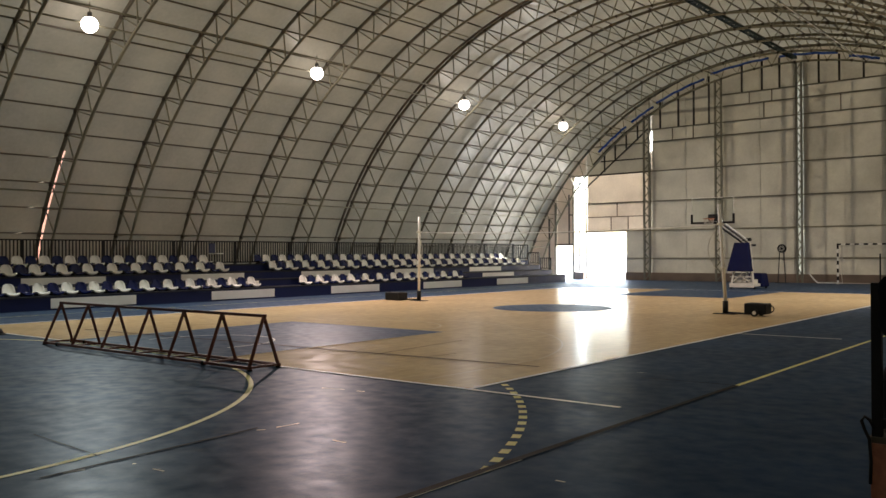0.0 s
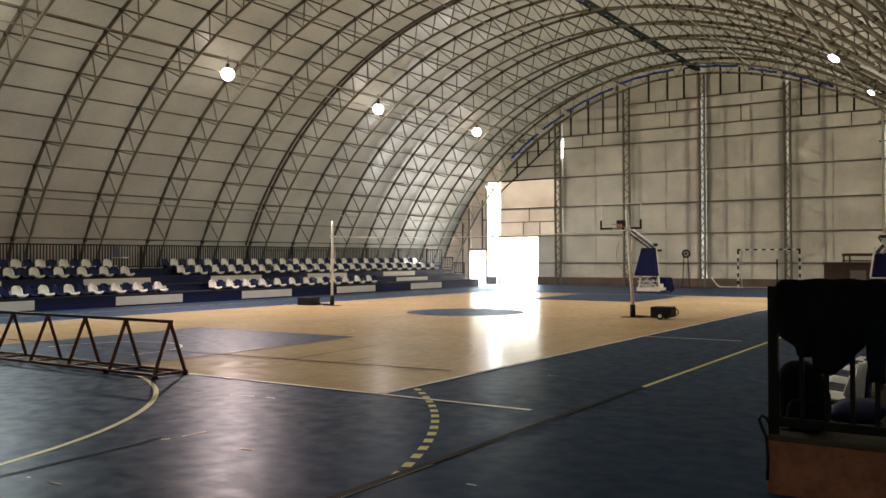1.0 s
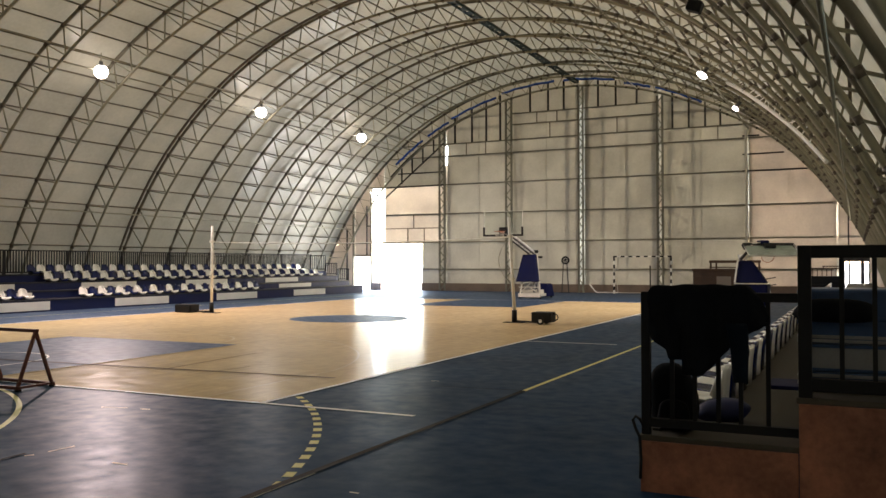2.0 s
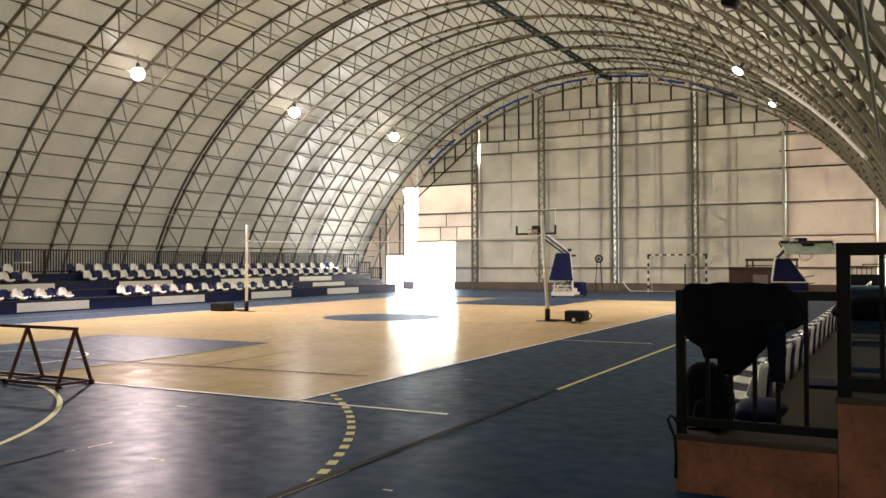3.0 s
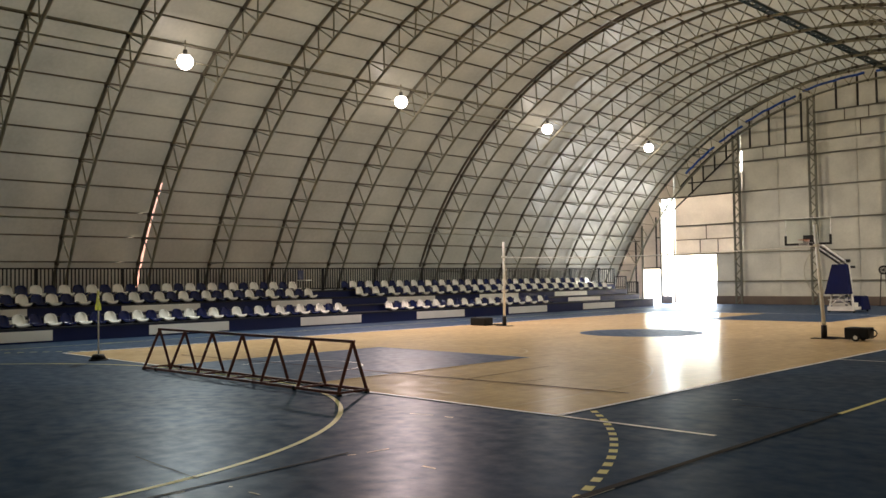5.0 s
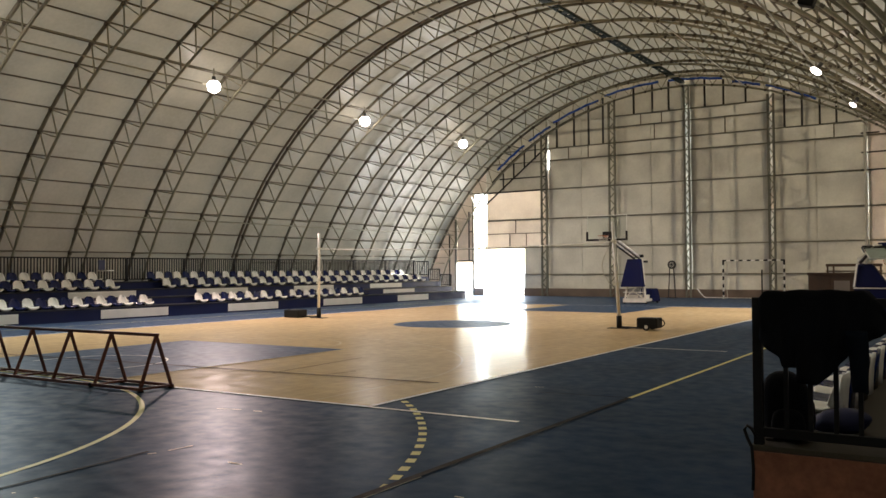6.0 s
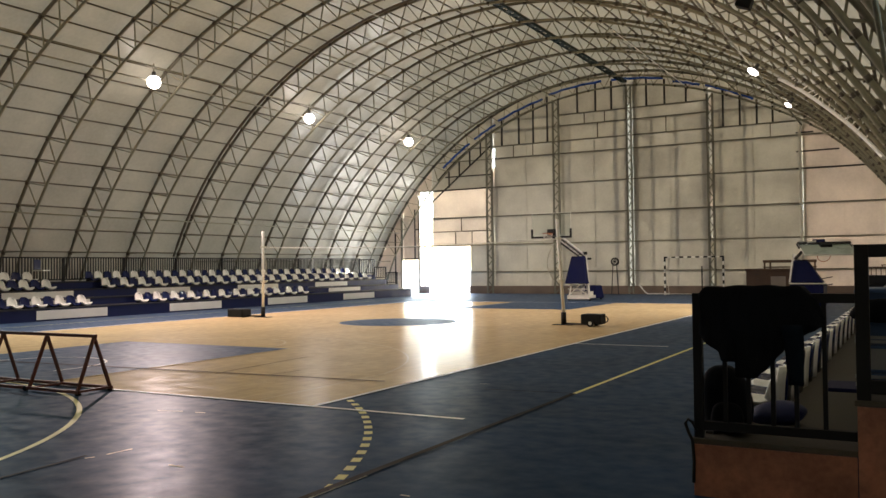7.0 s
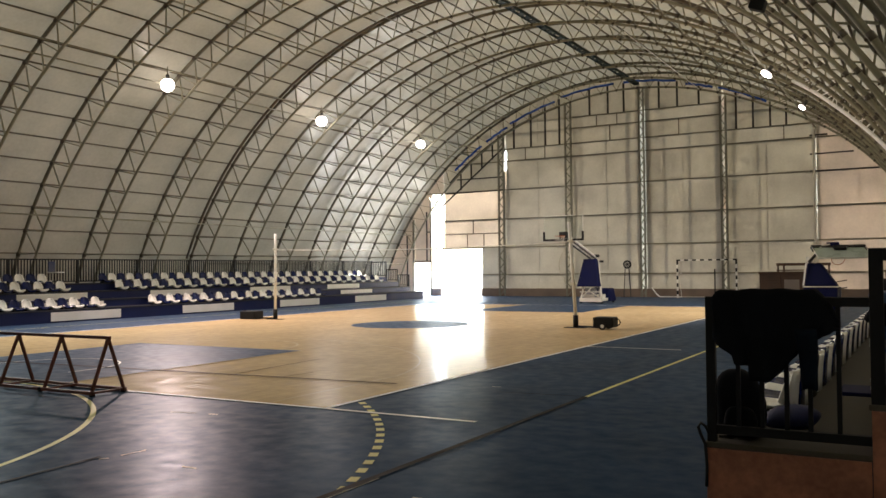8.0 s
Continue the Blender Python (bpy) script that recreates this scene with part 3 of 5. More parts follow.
polytube(bm, [vault(16.57, -44 + 30 * k / 20, Y1 - 0.2) for k in range(21)], 0.07, 6)
part("rim_arch", bm, DARK_STEEL, None, "dark steel rim pipe following the vault at the end wall", category="pipe", kind="structure")
for k, (a0, a1, r) in enumerate(((-41, -33, 16.9), (-31.5, -26, 16.9), (-25, -14.5, 16.98), (-13, -2, 17.1), (0, 10, 17.1), (12, 17, 17.0), (18, 27, 17.05))):
    bm = bmesh.new()
    polytube(bm, [vault(r - 0.12 + 0.02 * math.sin(i * 2.1 + k), a0 + (a1 - a0) * i / 8, Y1 - 0.45) for i in range(9)], 0.068, 5)
    part("tarpaulin_strip", bm, BLUE_TARP, None, "crumpled blue tarpaulin strip tucked along the vault rim", category="tarpaulin", group="tarpaulin strips")
bm = bmesh.new()
panel(bm, CX - HALF, CX + HALF, 0, 20, Y0 - 0.02, 0.02)
part("wall_south", bm, SHEET, None, "plain sheet-clad end wall", category="wall", kind="structure")

# ridge tray
tray = thing("ridge_tray", "dark teal netted tray running under the ridge", "cable tray", "", "structure")
for dx in (-0.14, 0.14):
    bm = bmesh.new()
    box(bm, CX + 0.75 + dx - 0.025, CX + 0.75 + dx + 0.025, Y0 + 0.3, Y1 - 0.5, 12.0, 12.1)
    part("side_rail", bm, TEAL, tray)
for k in range(84):
    bm = bmesh.new()
    y = Y0 + 0.5 + k * 0.6
    box(bm, CX + 0.615, CX + 0.885, y, y + (0.42 if k % 7 else 0.2), 12.02, 12.05)
    part("slat", bm, TEAL, tray)


# ---- lamps ----
LAMP_GLOW = emitter("lamp_glow", (1.0, 0.86, 0.78), 1.4)
LAMP_HOUSING = mat("lamp_housing", (0.10, 0.10, 0.10), 0.4, metal=0.6)


def high_bay(m, r, flat_):
    """A lamp with a domed lens; the flatter kind faces down the slope."""
    lamp = thing("high_bay_lamp", "round lit high-bay lamp hung under the vault", "lamp", "high-bay lamps", "", m)
    bm = bmesh.new()
    cyl(bm, 0, 0, 0.07, 0.14, r * 0.7, r * 0.4)
    cyl(bm, 0, 0, 0.13, 0.30, 0.07)
    part("housing", bm, LAMP_HOUSING, lamp)
    bm = bmesh.new()
    prof = [(r * math.sin(radians(a)), -0.08 * (1 - flat_) - r * (1 - 0.75 * flat_) * math.cos(radians(a))) for a in range(10, 141, 13)]
    rings = [[bm.verts.new((r_ * math.cos(k * math.pi / 10), r_ * math.sin(k * math.pi / 10), z_)) for k in range(20)] for r_, z_ in prof]
    for A, B in zip(rings, rings[1:]):
        for k in range(20):
            bm.faces.new((A[k], A[(k + 1) % 20], B[(k + 1) % 20], B[k])).smooth = True
    bm.faces.new(rings[0][::-1])
    bm.faces.new(rings[-1])
    part("glowing_lens", bm, LAMP_GLOW, lamp, "glowing warm white lens")
    bm = bmesh.new()
    bar(bm, (0, 0, 0.30), (0, 0, 0.62), 0.02)
    part("bracket", bm, STEEL, lamp)
    return lamp


lampA = None
for y, tint in ((-8.83, (0.95, 1.0, 0.94)), (0.51, (1.0, 0.74, 0.68)), (9.91, (1.0, 0.88, 0.80)), (18.93, (1.0, 0.88, 0.80))):
    for s in (-1, 1):
        if s > 0 and y < 5:
            continue
        p = vault(16.75, -36.0, y) if s < 0 else (vault(16.62, 37.9, 9.1) if y < 12 else vault(16.62, 40.3, 14.0))
        m = pose(p.x, p.y, p.z + 0.02, 0, 36 if s > 0 else 0, 0)
        sp = new("lamp_light", bpy.data.lights.new("lamp_light", "SPOT"))
        sp.data.energy, sp.data.color, sp.data.spot_size, sp.data.spot_blend, sp.data.shadow_soft_size = (440 if 0 < y < 1 else 205 if y < 0 else 75) if s < 0 else 150, tint, radians(136 if s < 0 else 122), 0.6, 0.25
        sp.matrix_world = pose(p.x - 0.12 * s, p.y, p.z - 0.42, 0, -43 if s < 0 else 46, 0)
        if s > 0:
            high_bay(m, 0.20 if y < 12 else 0.14, 0.65)
        elif lampA is None:
            lampA = high_bay(m, 0.255, 0.0)
        else:
            copy_thing(lampA, m)

p = vault(16.50, 53.0, -10.5)
flood = thing("floodlight", "unlit dark floodlight hung under a truss of the near slope", "lamp", "", "", pose(p.x, p.y, p.z, 0, 20, 0))
bm = bmesh.new()
box(bm, -0.10, 0.10, -0.09, 0.09, -0.13, 0.02, 0.02)
part("housing", bm, BLACK, flood)
bm = bmesh.new()
bar(bm, (0, 0, 0.02), (0.02, 0, 0.22), 0.02)
part("bracket", bm, BLACK, flood)


# ---- seats ----
def seat_shell():
    """A moulded bucket: pan, curled front lip and waisted backrest, front towards +x."""
    bm = bmesh.new()
    prof = [(0.21, 0.15), (0.228, 0.195), (0.19, 0.215), (0.08, 0.20), (-0.05, 0.19), (-0.12, 0.21), (-0.16, 0.28), (-0.185, 0.36), (-0.205, 0.43), (-0.22, 0.49), (-0.232, 0.52)]
    half = [0.165, 0.195, 0.205, 0.21, 0.21, 0.205, 0.20, 0.195, 0.18, 0.14, 0.075]
    rows = []
    for (x, z), w in zip(prof, half):
        row = []
        for k in range(9):
            u = k / 4 - 1
            lift = 0.045 * abs(u) ** 3 if x > -0.14 else 0.0
            fwd = 0.07 * abs(u) ** 3 if x < -0.14 else 0.0
            row.append(bm.verts.new((x + fwd, u * w, z + lift)))
        rows.append(row)
    for i in range(len(rows) - 1):
        for k in range(8):
            f_ = bm.faces.new((rows[i][k], rows[i][k + 1], rows[i + 1][k + 1], rows[i + 1][k]))
            f_.smooth = True
    bmesh.ops.recalc_face_normals(bm, faces=bm.faces)
    bmesh.ops.solidify(bm, geom=bm.faces[:], thickness=0.012)
    return bm


def seat(material, label, m):
    s = thing("stadium_seat", label, "seat", "stand seats", "", m)
    sb = seat_shell()
    bmesh.ops.translate(sb, verts=sb.verts[:], vec=(0, 0, -0.13))
    part("shell", sb, material, s)
    bm = bmesh.new()
    box(bm, -0.10, 0.10, -0.13, 0.13, 0.0, 0.06)
    part("bracket", bm, DARK_STEEL, s)
    return s


def backed_seat(material, label, m):
    """The kind on the near stand, whose moulded back runs down to the deck."""
    s = seat(material, label, m)
    bm = bmesh.new()
    rows = []
    for z, x, w in ((0.0, -0.20, 0.205), (0.12, -0.205, 0.21), (0.26, -0.215, 0.205), (0.35, -0.228, 0.18), (0.40, -0.235, 0.13)):
        rows.append([bm.verts.new((x + 0.035 * abs(k / 3 - 1) ** 3, (k / 3 - 1) * w, z)) for k in range(7)])
    for A, B in zip(rows, rows[1:]):
        for k in range(6):
            bm.faces.new((A[k], A[k + 1], B[k + 1], B[k])).smooth = True
    bmesh.ops.recalc_face_normals(bm, faces=bm.faces)
    bmesh.ops.solidify(bm, geom=bm.faces[:], thickness=0.016)
    part("back_panel", bm, material, s)
    return s


proto = {}


def place_seat(white, m):
    if white not in proto:
        proto[white] = seat(SEAT_WHITE if white else SEAT_BLUE, "white moulded plastic bucket seat on the stand" if white else "dark blue moulded plastic bucket seat on the stand", m)
    else:
        copy_thing(proto[white], m)


def seat_row(x, z, y0, y1, rz, start):
    n = int(round((y1 - y0) / 0.455))
    for k in range(n + 1):
        place_seat((k + start) % 2 == 0, pose(x, y1 - k * 0.455, z, 0, 0, rz + random.uniform(-1.5, 1.5)))


# ---- stand on the far side ----
STAND = [(-12.0, 0.43), (-12.9, 0.70), (-13.7, 1.0), (-14.5, 1.28)]
SY0, SY1 = -23.5, 20.7
stand = thing("grandstand", "navy tiered spectator stand with white and navy fascia boards", "stand", "", "structure")
for k, (x, z) in enumerate(STAND):
    xb = STAND[k + 1][0] if k < 3 else -15.9
    zl = STAND[k - 1][1] if k else 0.0
    bm = bmesh.new()
    box(bm, xb, x + 0.02, SY0, SY1, z - 0.05, z, 0.006)
    part("deck", bm, DECK, stand)
    bm = bmesh.new()
    box(bm, x - 0.04, x, SY0, SY1, zl, z - 0.05)
    part("riser", bm, NAVY, stand, "navy painted riser")
    off = (-9.57, -9.6, -9.69, -9.7)[k]
    y = off - 5.87 * 2
    while y < SY1 - 2:
        bm = bmesh.new()
        h = z - zl
        box(bm, x, x + 0.018, y, y + 2.88, zl + (0.05 if k == 0 else 0.02), z - (0.075 if k == 0 else 0.015), 0.003)
        if k < 3:
            part("fascia_board", bm, WHITE_BOARD, stand, "white painted fascia board")
        else:
            bm.free()
        y += 5.87
bm = bmesh.new()
box(bm, -15.9, -12.0, SY1, SY1 + 0.03, 0, 0.40)
box(bm, -15.9, -12.9, SY1, SY1 + 0.03, 0.40, 0.67)
box(bm, -15.9, -13.7, SY1, SY1 + 0.03, 0.67, 0.97)
box(bm, -15.9, -14.5, SY1, SY1 + 0.03, 0.97, 1.25)
part("end_board", bm, NAVY, stand)
seat_row(-12.45, 0.43, -22.6, -1.48, 0, 0)
seat_row(-12.45, 0.43, 1.15, 11.6, 0, 1)
seat_row(-14.05, 1.0, -22.6, -1.75, 0, 0)
seat_row(-14.05, 1.0, 0.9, 19.1, 0, 0)
seat_row(-14.85, 1.28, -22.6, -1.95, 0, 0)
seat_row(-14.85, 1.28, 0.7, 18.5, 0, 0)


def fence_panel(m, length, h, gap=0.125):
    f_ = thing("stand_railing", "black steel railing panel with upright bars on the stand", "railing", "stand railings", "", m)
    for y in (0.0, length):
        bm = bmesh.new()
        box(bm, -0.03, 0.03, y - 0.03, y + 0.03, 0, h)
        part("post", bm, BLACK, f_)
    for z in (0.08, h - 0.02):
        bm = bmesh.new()
        box(bm, -0.022, 0.022, 0.032, length - 0.032, z - 0.025, z + 0.025)
        part("rail", bm, BLACK, f_)
    n = int(length / gap)
    me = None
    for k in range(1, n):
        y = length * k / n
        if me is None:
            bm = bmesh.new()
            box(bm, -0.018, 0.018, -0.018, 0.018, 0.1, h - 0.04)
            o = part("bar", bm, BLACK, f_)
            me = o.data
            o.matrix_local = pose(0, y, 0)
        else:
            shared("bar", me, f_, pose(0, y, 0))
    return f_


base = fence_panel(pose(-15.6, SY0, 1.28), 2.9, 0.96)
for k in range(1, 15):
    copy_thing(base, pose(-15.6, SY0 + 2.95 * k, 1.28))
fence_panel(pose(-15.55, SY1 - 0.1, 1.28, 0, 0, -90), 1.05, 0.9)
fence_panel(pose(-14.45, SY1 - 0.1, 1.0, 0, 0, -90), 0.75, 0.72)
fence_panel(pose(-13.6, SY1 - 0.1, 0.7, 0, 0, -90), 0.7, 0.7)

# ---- stand on the near side ----
RS = [(12.5, 0.41), (13.58, 0.75)]
EY = -16.0
stand2 = thing("grandstand", "low tiered stand with red-brown plywood end and dark deck", "stand", "", "structure")
for k, (x, z) in enumerate(RS):
    xb = RS[1][0] if k == 0 else 14.7
    zl = RS[0][1] if k else 0.0
    bm = bmesh.new()
    box(bm, x - 0.02, xb, EY, 20.7, z - 0.04, z, 0.005)
    part("deck", bm, OLD_DECK, stand2, "dusty grey-brown deck boards")
    bm = bmesh.new()
    box(bm, x, x + 0.04, EY + 0.02, 20.7, zl, z - 0.04)
    part("riser", bm, NAVY, stand2, "navy painted riser")
for x0, x1, z1 in ((12.5, 13.572, 0.37), (13.578, 14.7, 0.71)):
    bm = bmesh.new()
    box(bm, x0, x1, EY - 0.018, EY, 0.0, z1, 0.002)
    part("end_board", bm, PLYWOOD, stand2, "red-brown stained plywood end board")
bm = bmesh.new()
box(bm, 12.54, 12.60, EY + 0.2, 19.2, 0.41, 0.43, 0.003)
part("seat_rail", bm, DARK_STEEL, stand2)
near_kind = {}
for k in range(74):
    white, m = k % 2 == 0, pose(12.735, -14.65 + k * 0.455, 0.41, 0, 0, 180 + random.uniform(-1.5, 1.5))
    if white in near_kind:
        copy_thing(near_kind[white], m)
    else:
        near_kind[white] = backed_seat(SEAT_WHITE if white else SEAT_BLUE, "white moulded plastic seat with full back on low stand" if white else "dark blue moulded plastic seat with full back on low stand", m)


def guard(x0, x1, z0, z1, bars, tube, ends):
    g = thing("guard_frame", "black square-tube guard frame at the end of the stand", "railing", "stand guard frames")
    g.matrix_world = pose(x0, EY + 0.05, z0)
    w, h = x1 - x0, z1 - z0
    for x in ends:
        bm = bmesh.new()
        box(bm, x - tube, x + tube, -tube, tube, 0, h, 0.004)
        part("post", bm, BLACK, g)
    for z in (h - tube, 0.09):
        bm = bmesh.new()
        box(bm, tube, w - tube, -tube * 0.9, tube * 0.9, z - tube, z + tube, 0.004)
        part("rail", bm, BLACK, g)
    for x in bars:
        bm = bmesh.new()
        box(bm, x - 0.015, x + 0.015, -0.015, 0.015, 0.09, h - tube)
        part("bar", bm, BLACK, g)
    return g


guard(12.53, 13.605, 0.41, 1.46, (0.188, 0.349, 0.513, 0.666, 0.849), 0.032, (0.0,))
guard(13.617, 14.7, 0.75, 1.79, (0.23, 0.43, 0.63, 0.84), 0.043, (0.0, 1.083))

# ---- loose things on the court ----
def steel_rack():
    """A long three-rail frame of welded bars with seven A-shaped braces."""
    r = thing("steel_rack", "long rust-brown welded steel A-frame lying on the floor", "steel frame", "", "", pose(0, 0, 0))
    x0, x1, ya, yb, yt, zt = -2.12, 4.03, -14.05, -14.58, -14.31, 0.80
    for y in (ya, yb):
        bm = bmesh.new()
        box(bm, x0, x1, y - 0.022, y + 0.022, 0.02, 0.064, 0.004)
        part("base_rail", bm, RUST, r)
    bm = bmesh.new()
    box(bm, x0 + 0.1, x1, yt - 0.022, yt + 0.022, zt - 0.044, zt, 0.004)
    part("ridge_rail", bm, RUST, r)
    for k in range(7):
        x = x0 + 0.04 + (x1 - x0 - 0.08) * k / 6
        xt = x0 + 0.14 + (x1 - x0 - 0.18) * k / 6
        for y in (ya, yb):
            bm = bmesh.new()
            bar(bm, (x, y, 0.05), (xt, yt, zt - 0.03), 0.026)
            part("brace", bm, RUST, r)
        bm = bmesh.new()
        bar(bm, (x, ya, 0.045), (x, yb, 0.045), 0.022)
        part("tie", bm, RUST, r)
    for k, x in enumerate((-1.6, 2.9)):
        for y in (ya, yb):
            bm = bmesh.new()
            polytube(bm, ((x, y - 0.03, 0.035), (x, y + 0.03, 0.035)), 0.034, 12)
            part("caster", bm, BLACK, r, "small black caster wheel")
    for x in (-2.09, 4.0):
        for y in (ya, yb):
            bm = bmesh.new()
            box(bm, x - 0.03, x + 0.03, y - 0.03, y + 0.03, 0.0, 0.02)
            part("foot", bm, BLACK, r)


steel_rack()

FLAG_CLOTH = mat("pale_yellow_cloth", (0.78, 0.83, 0.26), 0.7, var=0.12, scale=14, trans=0.35)
flag = thing("corner_flag", "small pale yellow corner flag on a thin post with black foot", "flag", "", "", pose(-4.9, -14.27, 0))
bm = bmesh.new()
cyl(bm, 0, 0, 0.0, 0.03, 0.21, 0.20, 24)
cyl(bm, 0, 0, 0.03, 0.13, 0.17, 0.12, 24)
part("foot", bm, BLACK, flag, "black rubber foot")
bm = bmesh.new()
cyl(bm, 0, 0, 0.10, 1.58, 0.016, 0.016, 10)
part("post", bm, WHITE_PAINT, flag)
bm = bmesh.new()
rows = []
for i in range(9):
    t = i / 8
    rows.append([bm.verts.new((-0.02 + (0.05 + 0.2 * t) * (k / 5 - 0.45), 0.025 * math.sin(k * 1.9 + i * 0.7), 1.56 - 0.46 * t)) for k in range(6)])
for i in range(8):
    for k in range(5):
        f_ = bm.faces.new((rows[i][k], rows[i][k + 1], rows[i + 1][k + 1], rows[i + 1][k]))
        f_.smooth = True
bmesh.ops.solidify(bm, geom=bm.faces[:], thickness=0.004)
part("cloth", bm, FLAG_CLOTH, flag)


NET_ROPE = mat("pale_rope", (0.5, 0.47, 0.40), 0.8)


def net_post(x, y, lean, side, dolly_dy):
    """A volleyball post on a footplate, linked by a bar to its wheeled ballast box."""
    p = thing("volleyball_post", "white padded volleyball post on a black foot with wheeled ballast box", "sports post", "volleyball posts", "", pose(x, y, 0))
    bm = bmesh.new()
    polytube(bm, ((0, 0, 0.34), (lean * 0.5, 0, 1.7), (lean, 0, 2.98)), 0.048, 12)
    part("post", bm, WHITE_PAINT, p, "white painted post")
    bm = bmesh.new()
    polytube(bm, ((0, 0, 0.02), (0, 0, 0.36)), 0.075, 12)
    part("sleeve", bm, BLACK, p, "black foot sleeve")
    bm = bmesh.new()
    box(bm, -0.3, 0.3, -0.14, 0.14, 0.0, 0.022, 0.004)
    part("footplate", bm, BLACK, p)
    bm = bmesh.new()
    bar(bm, (0, 0, 0.05), (side * 0.75, dolly_dy, 0.05), 0.032)
    part("link_bar", bm, BLACK, p)
    bm = bmesh.new()
    cx = side * 0.95
    z0, w = (0.06, 0.28) if side > 0 else (0.012, 0.34)
    box(bm, cx - w, cx + w, dolly_dy - 0.24, dolly_dy + 0.24, z0, z0 + 0.28, 0.03)
    part("ballast_box", bm, BLACK, p, "black ballast box")
    for sx in (0.0,) if side > 0 else ():
        for sy in (-0.255, 0.255):
            bm = bmesh.new()
            polytube(bm, ((cx + sx, dolly_dy + sy - 0.02, 0.10), (cx + sx, dolly_dy + sy + 0.02, 0.10)), 0.10, 16)
            w = part("wheel", bm, BLACK, p)
            bm = bmesh.new()
            e = 0.024 if sy > 0 else -0.024
            polytube(bm, ((cx + sx, dolly_dy + sy, 0.10), (cx + sx, dolly_dy + sy + e, 0.10)), 0.05, 12)
            part("hub", bm, WHITE_PAINT, w, "white wheel hub")
    bm = bmesh.new()
    polytube(bm, [(cx + side * 0.28, dolly_dy, 0.30)] + [(cx + side * (0.28 + 0.14 * math.sin(a)), dolly_dy, 0.20 + 0.10 * math.cos(a)) for a in (0.4, 1.0, 1.57, 2.1, 2.7)], 0.016, 6)
    part("handle", bm, BLACK, p)
    for z in (1.2, 2.4):
        bm = bmesh.new()
        box(bm, lean * z / 3 - 0.07, lean * z / 3 + 0.07, -0.07, 0.07, z, z + 0.07, 0.01)
        part("clamp", bm, COLUMN_STEEL, p)
    return p


net_post(-5.95, 0.7, 0.03, -1, -0.15)
net_post(5.22, 0.4, -0.16, 1, -0.25)
bm = bmesh.new()
polytube(bm, [(-5.9 + 11.0 * k / 16, 0.7 - 0.3 * k / 16, 2.42 - 0.10 * math.sin(math.pi * k / 16)) for k in range(17)], 0.013, 6)
part("net_cord", bm, WHITE_PAINT, None, "white net cord strung between the volleyball posts", category="cord")
for x, y, z in ((-5.87, 0.6, 2.35), (5.02, 0.3, 2.3)):
    bm = bmesh.new()
    polytube(bm, [(x + 0.16 * math.sin(math.pi * k / 10) * (1 if x < 0 else -1.5), y, z - 1.1 * k / 10) for k in range(11)], 0.012, 5)
    part("rope", bm, NET_ROPE, None, "loose pale rope hanging from a volleyball post", category="rope", group="post ropes")

# ---- basketball units ----
PAD = mat("navy_padding", (0.004, 0.007, 0.050), 0.7, var=0.15, scale=5, bump=0.1, spec=0.2)
GLASS = bpy.data.materials.new("backboard_glass")
GLASS.use_nodes = True
gb = GLASS.node_tree.nodes["Principled BSDF"]
gb.inputs["Base Color"].default_value = (0.93, 0.97, 0.95, 1)
gb.inputs["Roughness"].default_value, gb.inputs["Transmission Weight"].default_value, gb.inputs["IOR"].default_value = 0.03, 1.0, 1.1
OLD_ACRYLIC = mat("scratched_green_acrylic", (0.50, 0.58, 0.51), 0.3, var=0.12, scale=8, trans=0.4, tcol=(0.6, 0.68, 0.6))
GREY_METAL = mat("scuffed_grey_metal", (0.35, 0.35, 0.34), 0.45, metal=0.3, var=0.3, scale=12)
ORANGE = mat("orange_rim_paint", (0.32, 0.10, 0.03), 0.4)
NET = mat("white_net_cord", (0.55, 0.53, 0.48), 0.8)


def taper(bm, x0, x1, y0, y1, z0, X0, X1, Y0_, Y1_, z1, bevel=0.04):
    v = [bm.verts.new(p) for p in ((x0, y0, z0), (x1, y0, z0), (x1, y1, z0), (x0, y1, z0), (X0, Y0_, z1), (X1, Y0_, z1), (X1, Y1_, z1), (X0, Y1_, z1))]
    fs = [bm.faces.new([v[i] for i in q]) for q in ((3, 2, 1, 0), (4, 5, 6, 7), (0, 1, 5, 4), (1, 2, 6, 5), (2, 3, 7, 6), (3, 0, 4, 7))]
    bmesh.ops.bevel(bm, geom=list({e for f_ in fs for e in f_.edges}), offset=bevel, segments=2, affect="EDGES", profile=0.5)


